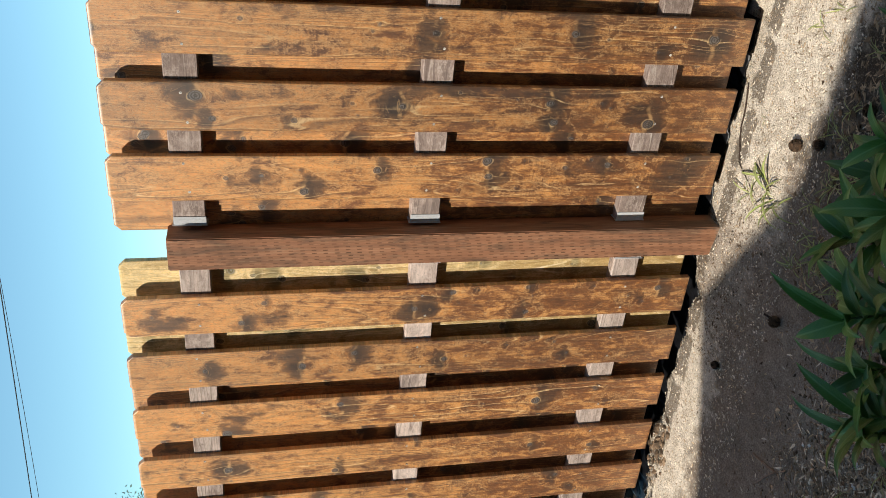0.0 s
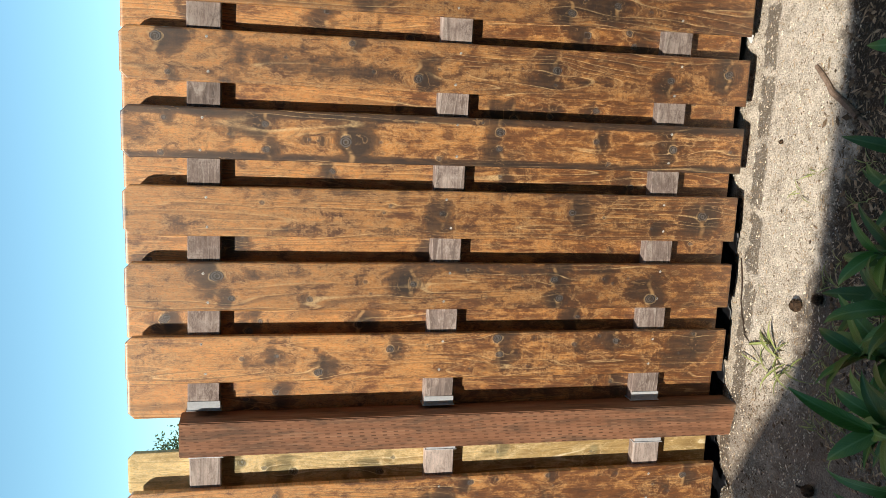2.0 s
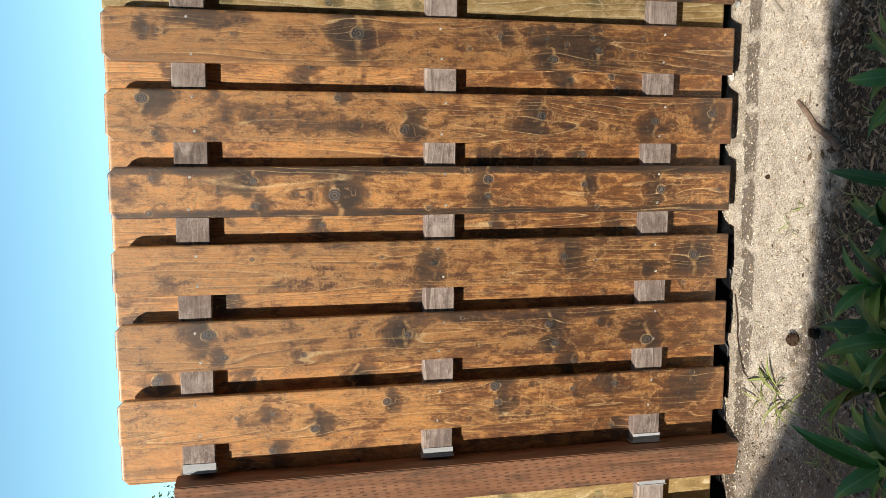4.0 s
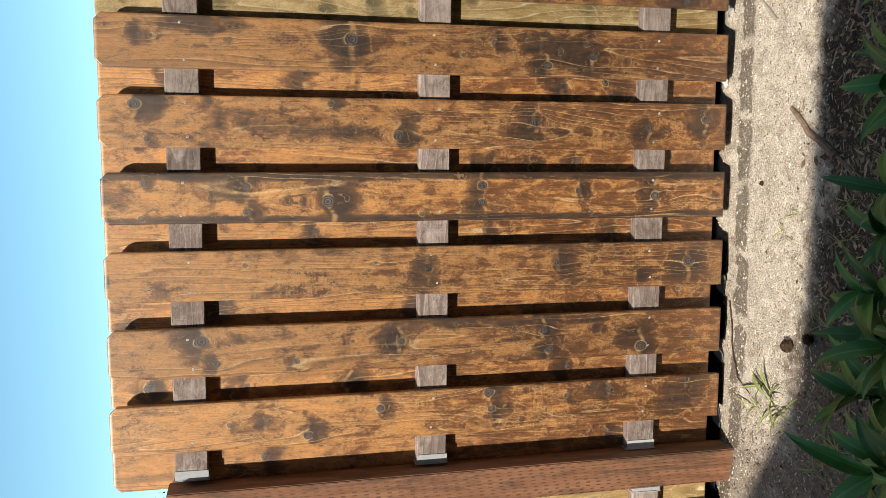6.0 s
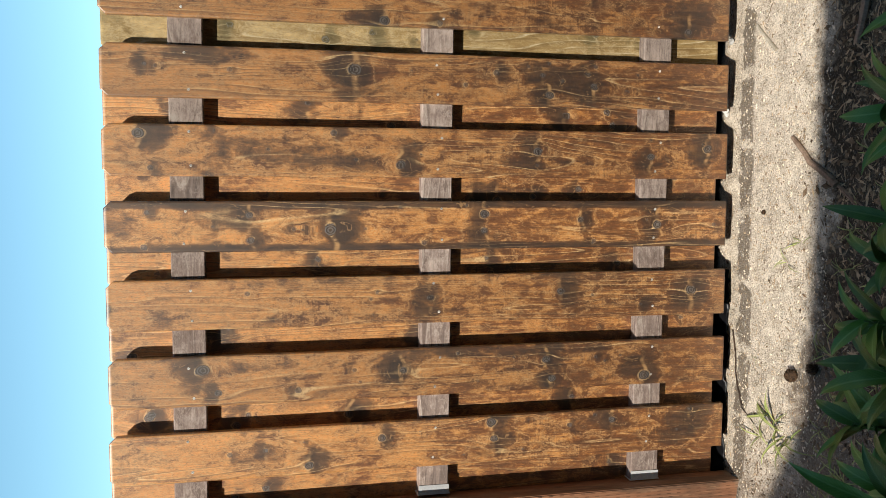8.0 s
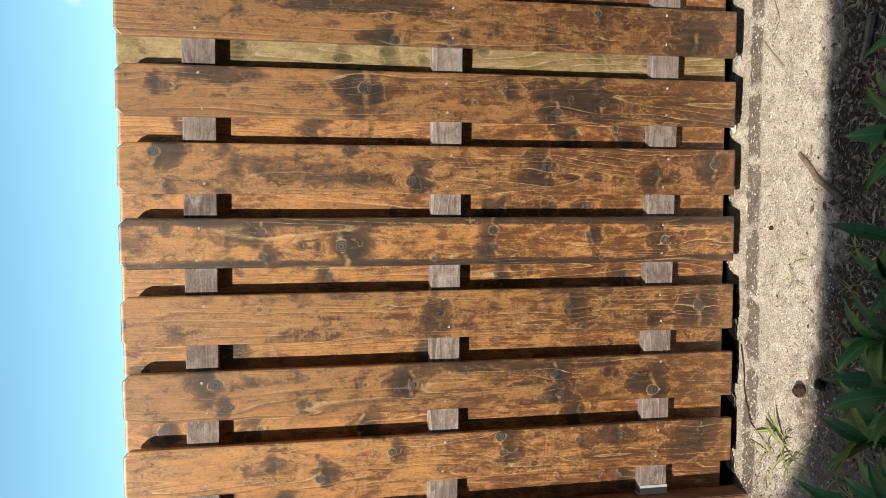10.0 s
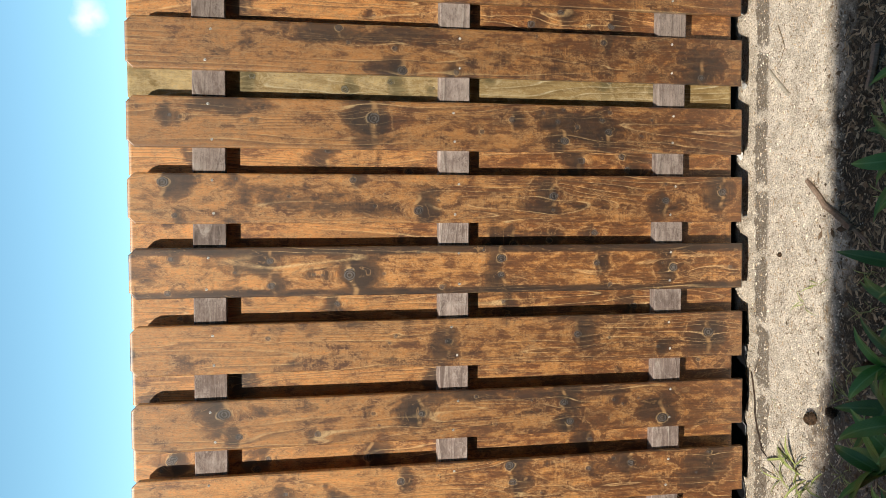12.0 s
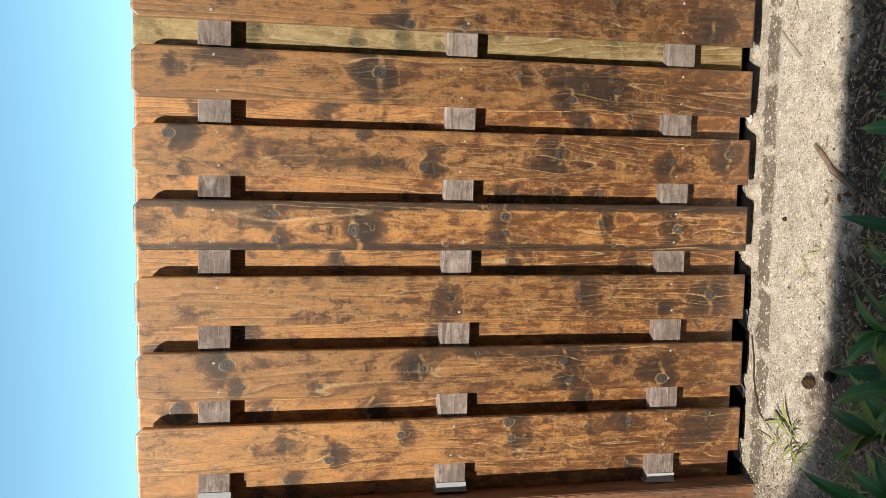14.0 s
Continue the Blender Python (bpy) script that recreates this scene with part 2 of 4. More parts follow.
def ground_mat():
    m = Nodes("sandy_ground")
    p = m.worldco()
    x, y, z = m.split(p)
    big = m.noise(p, 3.2, 4, 0.55, 0.4)
    mid = m.noise(p, 22, 5, 0.6, 0.3)
    fine = m.noise(p, 190, 4, 0.7)
    grain = m.voronoi(p, 210)
    chips = m.noise(m.vec("MULTIPLY", p, (1, 1, 1)), 420, 3, 0.7)
    sand = m.ramp(m.math("MULTIPLY_ADD", fine, 0.6, m.math("MULTIPLY", mid, 0.4)), (0.36, (0.25, 0.20, 0.15)), (0.47, (0.54, 0.455, 0.365)), (0.59, (0.80, 0.70, 0.585)))
    soil_f = m.math("MULTIPLY_ADD", fine, 0.55, m.math("MULTIPLY_ADD", big, 0.2, m.math("MULTIPLY", mid, 0.25)))
    soil = m.ramp(soil_f, (0.34, (0.105, 0.078, 0.060)), (0.5, (0.25, 0.195, 0.152)), (0.66, (0.48, 0.395, 0.32)))
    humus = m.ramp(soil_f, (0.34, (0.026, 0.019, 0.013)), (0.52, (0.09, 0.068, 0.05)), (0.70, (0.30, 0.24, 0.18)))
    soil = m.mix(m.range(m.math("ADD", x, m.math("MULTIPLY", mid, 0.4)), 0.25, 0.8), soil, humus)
    edge = m.math("ADD", y, m.math("MULTIPLY_ADD", big, 0.3, m.math("MULTIPLY_ADD", mid, 0.16, -0.23)))
    # the sand strip is broader towards +x and gives way to brown soil about the post
    lim = m.range(x, -0.5, 0.9, -0.2, -0.345)
    bare = m.math("MULTIPLY", m.range(x, 0.02, -0.1), m.range(x, -0.5, -0.3))
    f = m.range(m.math("SUBTRACT", edge, lim), -0.05, 0.05)
    f = m.math("MULTIPLY", f, m.math("SUBTRACT", 1.0, m.math("MULTIPLY", bare, 0.75)))
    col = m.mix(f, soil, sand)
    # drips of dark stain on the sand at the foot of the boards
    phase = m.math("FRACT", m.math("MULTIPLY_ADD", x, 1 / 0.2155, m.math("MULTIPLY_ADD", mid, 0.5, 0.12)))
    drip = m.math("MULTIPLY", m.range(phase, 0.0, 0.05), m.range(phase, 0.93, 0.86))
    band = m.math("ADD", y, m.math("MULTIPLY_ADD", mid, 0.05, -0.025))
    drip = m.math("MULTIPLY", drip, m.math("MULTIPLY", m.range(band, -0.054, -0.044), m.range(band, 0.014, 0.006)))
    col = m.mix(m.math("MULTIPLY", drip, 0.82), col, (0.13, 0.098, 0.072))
    col = m.mix(m.range(grain, 0.35, 0.1, 0.0, 0.25), col, (0.68, 0.62, 0.52))
    col = m.mix(m.range(chips, 0.62, 0.74, 0.0, 0.55), col, (0.1, 0.075, 0.05))
    # ground behind the fence painted near-black in place of deep shade
    rear_shade = m.math("MULTIPLY", m.range(m.math("ADD", y, m.math("MULTIPLY_ADD", mid, 0.06, -0.03)), 0.10, 0.14), m.range(y, 3.0, 1.5))
    col = m.mix(rear_shade, col, m.mix(fine, (0.02, 0.016, 0.012), (0.06, 0.045, 0.033)))
    far = m.range(y, 1.5, 4.0)
    col = m.mix(far, col, m.mix(mid, (0.16, 0.15, 0.06), (0.33, 0.29, 0.13)))
    h = m.math("ADD", m.math("MULTIPLY", fine, 0.8), m.math("MULTIPLY", grain, 0.5))
    return m.done(col, 0.95, m.math("ADD", h, m.math("MULTIPLY", mid, 1.2)), 0.8, 0.006, spec=0.15)


def simple(name, a, b, scale, rough=0.7, stretch=(1, 1, 1), bump=0.3, metal=0.0, tone=0.25, spec=0.3):
    m = Nodes(name)
    p = m.vec("MULTIPLY", m.objco(), stretch)
    n1, n2 = m.noise(p, scale, 5, 0.6, 0.2), m.noise(p, scale * 6, 3, 0.6)
    col = m.mix(m.range(m.math("MULTIPLY_ADD", n2, 0.4, m.math("MULTIPLY", n1, 0.6)), 0.32, 0.68), a, b)
    isl = m.t.nodes.new("ShaderNodeNewGeometry").outputs["Random Per Island"]
    r = m.math("FRACT", m.math("ADD", m.random(), isl))
    col = m.node("ShaderNodeHueSaturation", Value=m.range(r, 0, 1, 1 - tone, 1 + tone), Color=col)
    return m.done(col, rough, n2, bump, 0.001, metal, spec)


def leaf_mat(name, a, b, vein):
    m = Nodes(name)
    x, y, z = m.split(m.objco())
    n = m.noise(m.objco(), 40, 4, 0.6)
    col = m.mix(n, a, b)
    rib = m.range(m.math("ABSOLUTE", x), 0.0035, 0.001)
    side = m.math("ABSOLUTE", m.math("SINE", m.math("MULTIPLY", m.math("SUBTRACT", y, m.math("MULTIPLY", m.math("ABSOLUTE", x), 1.6)), 260)))
    col = m.mix(m.math("MULTIPLY", rib, 0.7), col, vein)
    col = m.mix(m.range(side, 0.25, 0.0, 0.0, 0.35), col, vein)
    col = m.node("ShaderNodeHueSaturation", Value=m.range(m.random(), 0, 1, 0.7, 1.35), Color=col)
    m.put(m.bsdf.inputs["Transmission Weight"], 0.0)
    m.put(m.bsdf.inputs["Subsurface Weight"], 0.0)
    return m.done(col, 0.42, m.math("ADD", n, side), 0.25, 0.001, spec=0.45)


GROUND = ground_mat()
DARK_HOLE = simple("shaded_screw_hole", (0.02, 0.012, 0.008), (0.035, 0.02, 0.012), 200)
STEEL = simple("screw_steel", (0.72, 0.7, 0.66), (0.5, 0.48, 0.45), 300, 0.4, metal=0.15, spec=0.6)
DEAD_LEAF = simple("dead_leaf", (0.5, 0.38, 0.26), (0.3, 0.2, 0.12), 60, 0.8, tone=0.5)
ZINC = simple("galvanised_steel", (0.75, 0.76, 0.78), (0.6, 0.61, 0.63), 80, 0.45, metal=0.25)
LEAF = leaf_mat("plant_leaf", (0.060, 0.145, 0.024), (0.11, 0.22, 0.036), (0.16, 0.28, 0.08))
GRASS = leaf_mat("grass_blade", (0.16, 0.24, 0.05), (0.28, 0.33, 0.09), (0.4, 0.4, 0.15))
STEM = simple("plant_stem", (0.06, 0.11, 0.03), (0.1, 0.14, 0.05), 60)
SAND_CHIP = simple("pale_wood_chip", (0.76, 0.68, 0.56), (0.48, 0.39, 0.29), 60, 0.9, tone=0.45)
CHIP = simple("dry_litter", (0.47, 0.35, 0.23), (0.28, 0.19, 0.115), 50, 0.9, tone=0.55)
DARK_CHIP = simple("brown_litter", (0.24, 0.16, 0.1), (0.1, 0.065, 0.04), 50, 0.9, tone=0.6)
STONE = simple("pebble_stone", (0.5, 0.47, 0.42), (0.3, 0.27, 0.24), 90, 0.85, tone=0.45)
WHITE_STONE = simple("white_stone", (0.72, 0.7, 0.68), (0.55, 0.53, 0.5), 90, 0.8)
CONE = simple("pine_cone_scale", (0.12, 0.07, 0.04), (0.05, 0.028, 0.016), 90, 0.8, tone=0.5)
ROOT = simple("dark_root", (0.07, 0.045, 0.032), (0.03, 0.02, 0.015), 60, 0.85)
BARK = simple("stick_bark", (0.36, 0.25, 0.18), (0.17, 0.11, 0.08), 40, 0.85, (1, 1, 0.3), 0.6)
WIRE = simple("cable_rubber", (0.015, 0.015, 0.017), (0.03, 0.03, 0.03), 5, 0.6)
TREE_LEAF = simple("tree_leaf", (0.05, 0.09, 0.025), (0.12, 0.15, 0.05), 2, 0.6, tone=0.5)
TREE_BARK = simple("tree_bark", (0.16, 0.12, 0.09), (0.07, 0.05, 0.04), 8, 0.9, (1, 1, 0.3), 0.6)
FILM = simple("black_plastic", (0.006, 0.006, 0.007), (0.010, 0.010, 0.012), 40, 0.4, spec=0.35)
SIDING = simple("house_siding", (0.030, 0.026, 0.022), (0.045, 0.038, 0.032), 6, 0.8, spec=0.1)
SHINGLE = simple("roof_shingle", (0.04, 0.037, 0.034), (0.07, 0.064, 0.06), 14, 0.9)


# ---- mesh helpers ----
def mesh_of(name, verts, faces, material, smooth=False):
    me = bpy.data.meshes.new(name)
    me.from_pydata(verts, [], faces)
    me.materials.append(material)
    if smooth:
        me.polygons.foreach_set("use_smooth", [True] * len(me.polygons))
    me.update()
    return me


def bm_mesh(name, bm, material, smooth=False):
    bmesh.ops.recalc_face_normals(bm, faces=bm.faces)
    me = bpy.data.meshes.new(name)
    bm.to_mesh(me)
    bm.free()
    me.materials.append(material)
    if smooth:
        me.polygons.foreach_set("use_smooth", [True] * len(me.polygons))
    return me


def part(name, me, parent, m=None, label=""):
    ob = new(name, me)
    ob.parent = parent
    ob.matrix_basis = m if m is not None else Matrix()
    return tagged(ob, label)


def box(bm, x0, x1, y0, y1, z0, z1, bevel=0.0):
    r = bmesh.ops.create_cube(bm, size=1)
    bmesh.ops.transform(bm, matrix=Matrix.Translation(((x0 + x1) / 2, (y0 + y1) / 2, (z0 + z1) / 2)) @ Matrix.Diagonal((x1 - x0, y1 - y0, z1 - z0, 1)), verts=r["verts"])
    if bevel:
        bmesh.ops.bevel(bm, geom=list({e for v in r["verts"] for e in v.link_edges}), offset=bevel, segments=2, affect="EDGES")
    return bm


def tube(points, radii, sides=8):
    """A closed tube along points."""
    verts, faces = [], []
    for i, p in enumerate(points):
        a, b = points[max(i - 1, 0)], points[min(i + 1, len(points) - 1)]
        q = (Vector(b) - Vector(a)).to_track_quat("Z", "Y")
        for k in range(sides):
            w = 2 * math.pi * k / sides
            verts.append(Vector(p) + q @ Vector((math.cos(w) * radii[i], math.sin(w) * radii[i], 0)))
    for i in range(len(points) - 1):
        for k in range(sides):
            faces.append((i * sides + k, i * sides + (k + 1) % sides, (i + 1) * sides + (k + 1) % sides, (i + 1) * sides + k))
    faces.append(tuple(range(sides))[::-1])
    faces.append(tuple((len(points) - 1) * sides + k for k in range(sides)))
    return verts, faces


def ground_z(x, y):
    """Height of the ground: it falls a little away from the fence and towards -x."""
    z = -0.028 + 0.02 * max(-2.0, min(2.0, x)) + 0.11 * max(-1.4, min(0.0, y))
    near = max(0.0, 1 - max(abs(x) - 2.5, abs(y + 0.6) - 1.6, 0) / 2)
    z += near * (0.010 * noise.noise((x * 3.1, y * 3.1, 0.3)) + 0.006 * noise.noise((x * 11, y * 11, 4.0)) + 0.003 * noise.noise((x * 37, y * 37, 8.0)))
    # soil heaped round the post and a crumbling lip below the boards
    hole = y + 0.004 + 0.09 * noise.noise((x * 8.0, 2.0, 0.5)) + 0.05 * noise.noise((x * 23.0, y * 9.0, 1.5))
    z -= 0.055 * max(0.0, min(1.0, hole / 0.04)) * max(0.0, min(1.0, (-0.24 - x) / 0.05)) * max(0.0, min(1.0, (0.5 - y) / 0.1))
    # crumbling sand lumps in the board gaps, raised to make the sunlit pale patches
    if -0.1 < y < 0.25:
        for lx in (1.505, 1.29, 1.08, 0.868, 0.66):
            z += 0.030 * math.exp(-(((x - lx) / 0.030) ** 2 + ((y - 0.062) / 0.028) ** 2))
    z += 0.035 * math.exp(-(((x + 0.2) / 0.13) ** 2 + ((y + 0.03) / 0.08) ** 2))
    return z


# ---- ground ----
def spread(lo, hi, step, far):
    a = list(np.arange(lo, hi + 1e-6, step))
    d, s = [], step
    while sum(d) < far:
        s *= 1.45
        d.append(s)
    out = np.cumsum(d)
    return [lo - v for v in out[::-1]] + a + [hi + v for v in out]


gx, gy = spread(-2.6, 2.8, 0.02, 900), spread(-1.5, 0.5, 0.02, 900)
g_verts = [(x, y, ground_z(x, y)) for y in gy for x in gx]
n_x = len(gx)
g_faces = [(j * n_x + i, j * n_x + i + 1, (j + 1) * n_x + i + 1, (j + 1) * n_x + i) for j in range(len(gy) - 1) for i in range(n_x - 1)]
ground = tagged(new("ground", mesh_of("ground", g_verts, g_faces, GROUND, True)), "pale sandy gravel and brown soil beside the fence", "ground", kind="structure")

# ---- house behind the viewer, whose eave and gable shade the ground ----
house = tagged(new("house"), "plain house with a low eave and a small gable", "house")
EAVE_Y = -3.6
eave_z = 3.415
bm = box(bmesh.new(), -9, 9, -8.0, -4.3, -0.3, 3.75)
part("wall", bm_mesh("house_wall", bm, SIDING), house)
# two unseen tall blocks added at the sides to cut sky light on the fence
bm = box(bmesh.new(), 1.0, 11.0, -8.2, -3.3, -0.3, 10.0)
part("wing", bm_mesh("sky_blocker_right", bm, SIDING), house)
bm = box(bmesh.new(), -12.0, -4.0, -4.4, -3.3, -0.3, 10.0)
part("wing", bm_mesh("sky_blocker_left", bm, SIDING), house)
# roof pitched steep and high to block more sky behind the viewer
bm = bmesh.new()
vs = [bm.verts.new(v) for v in ((-9.4, EAVE_Y, eave_z), (9.4, EAVE_Y, eave_z), (9.4, -8.6, eave_z + 4.4), (-9.4, -8.6, eave_z + 4.4),
                                (-9.4, EAVE_Y, eave_z - 0.14), (9.4, EAVE_Y, eave_z - 0.14), (9.4, -8.6, eave_z + 4.2), (-9.4, -8.6, eave_z + 4.2))]
for f in ((0, 1, 2, 3), (7, 6, 5, 4), (0, 4, 5, 1), (1, 5, 6, 2), (2, 6, 7, 3), (3, 7, 4, 0)):
    bm.faces.new([vs[i] for i in f])
part("roof", bm_mesh("house_roof", bm, SHINGLE), house)
bm = bmesh.new()
prof = [(-2.62, eave_z - 0.05), (-1.914, 3.72), (-1.13, eave_z - 0.05)]
vs = [bm.verts.new((x, y, z)) for y in (EAVE_Y - 0.001, -6.0) for x, z in prof]
for f in ((0, 1, 2), (5, 4, 3), (0, 3, 4, 1), (1, 4, 5, 2), (2, 5, 3, 0)):
    bm.faces.new([vs[i] for i in f])
part("gable", bm_mesh("house_gable", bm, SHINGLE), house)

# ---- unseen dark wall added close behind the fence, blocking sky light from its gaps ----
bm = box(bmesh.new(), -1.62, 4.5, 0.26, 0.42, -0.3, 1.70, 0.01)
tagged(new("wall_north", bm_mesh("wall_north", bm, SIDING)), "unseen dark low wall added to keep sky light from the fence gaps", "wall", kind="structure")

# ---- fence: pickets on both faces of three rails, one post in view ----
fence = tagged(new("fence"), "stained pine shadowbox fence with dog-eared pickets", "fence")
KNOTS = {
    "R6": [(0.019, 1.2, 2), (0.023, 0.79, 1), (0.02, 0.65, 1), (0.005, 0.59, 0.8), (0.028, 0.51, 1), (-0.037, 0.63, 1.3), (-0.008, 0.49, 1.3), (0.018, 1.76, 1), (0.008, 1.54, 0.7), (0.022, 1.04, 0.5)],
    "R5": [(0.045, 1.78, 1.6), (-0.047, 1.75, 0.9), (-0.034, 1.07, 1.6), (0.053, 1.26, 1), (0.009, 0.66, 1.6), (-0.004, 0.3, 1.4), (0.023, 0.11, 1.5), (0.006, 1.44, 0.6)],
    "R4": [(0.039, 1.76, 1), (-0.055, 1.77, 1), (0.031, 1.49, 1.2), (-0.039, 1.49, 1.2), (-0.012, 1.27, 1.9), (0.052, 1.07, 0.6), (0.031, 0.82, 1.4), (-0.018, 0.82, 1.2), (0.014, 0.52, 1.1), (-0.003, 0.27, 1.5), (-0.05, 1.0, 0.8), (-0.008, 1.37, 0.7), (0.0, 1.59, 0.6), (-0.009, 1.17, 0.6), (-0.004, 0.08, 0.8)],
    "R3": [(0.004, 0.98, 1.2), (0.027, 1.5, 0.8), (0.013, 0.58, 1.5), (0.008, 0.15, 1.8), (-0.004, 1.86, 0.8), (0.054, 0.8, 0.4)],
    "R2": [(0.031, 1.62, 1.9), (-0.034, 1.58, 1.2), (-0.037, 1.36, 1), (0.007, 1.06, 1.5), (0.022, 0.62, 1.4), (-0.037, 0.6, 1.4), (-0.041, 0.3, 1.6), (0.014, 1.2, 0.7), (0.025, 0.38, 0.6)],
    "R1": [(0.008, 1.45, 1.1), (-0.043, 1.33, 1.3), (0.024, 1.12, 1.2), (0.053, 0.79, 1.5), (0.001, 0.78, 1.2), (0.039, 0.4, 1.4), (0.001, 1.55, 0.8), (0.029, 0.54, 0.9), (0.058, 0.14, 1)],
    "R7": [(-0.056, 1.12, 1.6), (0.006, 1.14, 0.9), (0.045, 0.51, 1), (-0.05, 0.19, 1.4), (-0.056, 0.96, 1), (0.058, 1.3, 1)],
    "L1": [(-0.035, 1.52, 1.2), (0.037, 1.45, 1), (0.048, 0.85, 1.2), (-0.01, 0.97, 1.2), (-0.042, 0.59, 1.2), (0.056, 0.59, 1), (0.033, 0.12, 1.3)],
    "L2": [(-0.004, 1.64, 1.4), (-0.006, 1.33, 1.6), (0.037, 1.16, 1.2), (-0.009, 0.85, 1.2), (-0.012, 0.41, 1), (-0.033, 1.17, 0.9)],
    "L3": [(-0.059, 1.58, 1.8), (0.037, 1.2, 1.5), (-0.008, 0.49, 1.6), (0.034, 0.27, 1)],
    "L4": [(-0.003, 1.58, 1.5), (-0.046, 1.21, 1.1), (0.002, 0.48, 1.2), (-0.021, 0.24, 1.1), (0.07, 0.92, 0.7)],
    "L5": [(0.034, 1.46, 1.2), (0.033, 1.25, 1), (-0.017, 0.93, 1), (0.048, 0.35, 1.3)],
    "L6": [(0.011, 0.65, 1.5)],
}
TONE = {"R1": 1.0, "R2": 0.98, "R3": 1.0, "R4": 1.12, "R5": 0.82, "R6": 0.85, "R7": 0.75, "R8": 0.85, "L1": 1.12, "L2": 1.08, "L3": 1.12, "L4": 1.12, "L5": 1.15}
# broad patches that took more stain: across, along, half width, half length, strength
PATCHES = {
    "R1": [(0.0, 1.48, 0.05, 0.09, 0.42), (0.0, 0.15, 0.06, 0.09, 0.6), (0.03, 0.45, 0.03, 0.1, 0.6)],
    "R2": [(0.0, 1.62, 0.05, 0.07, 0.5), (0.055, 0.75, 0.02, 0.35, 0.7), (0.0, 0.33, 0.05, 0.06, 0.6)],
    "R3": [(0.0, 0.99, 0.05, 0.05, 0.8), (0.0, 0.16, 0.06, 0.07, 0.8), (0.05, 1.3, 0.02, 0.2, 0.4)],
    "R4": [(0.062, 1.0, 0.015, 2.0, 1.0), (-0.064, 1.0, 0.014, 2.0, 1.0), (0.0, 1.85, 0.07, 0.08, 0.5)],
    "R5": [(0.0, 1.42, 0.05, 0.17, 0.42), (-0.03, 1.2, 0.03, 0.1, 0.45), (0.0, 1.8, 0.06, 0.1, 0.35), (0.02, 0.5, 0.05, 0.12, 0.4)],
    "R6": [(0.0, 0.55, 0.05, 0.12, 0.8), (0.02, 1.2, 0.05, 0.05, 0.8), (0.05, 1.6, 0.03, 0.15, 0.5)],
    "R7": [(0.04, 1.2, 0.03, 0.3, 0.7), (0.0, 0.2, 0.06, 0.08, 0.6)],
    "L1": [(0.0, 1.44, 0.05, 0.08, 0.5), (0.0, 0.93, 0.05, 0.04, 0.7), (-0.03, 1.75, 0.03, 0.1, 0.6)],
    "L3": [(-0.02, 1.56, 0.04, 0.05, 0.8), (0.0, 1.19, 0.04, 0.05, 0.5)],
    "L4": [(0.0, 1.56, 0.04, 0.05, 0.7)],
}
PICKET_W, PICKET_T, PITCH = 0.14, 0.019, 0.2155


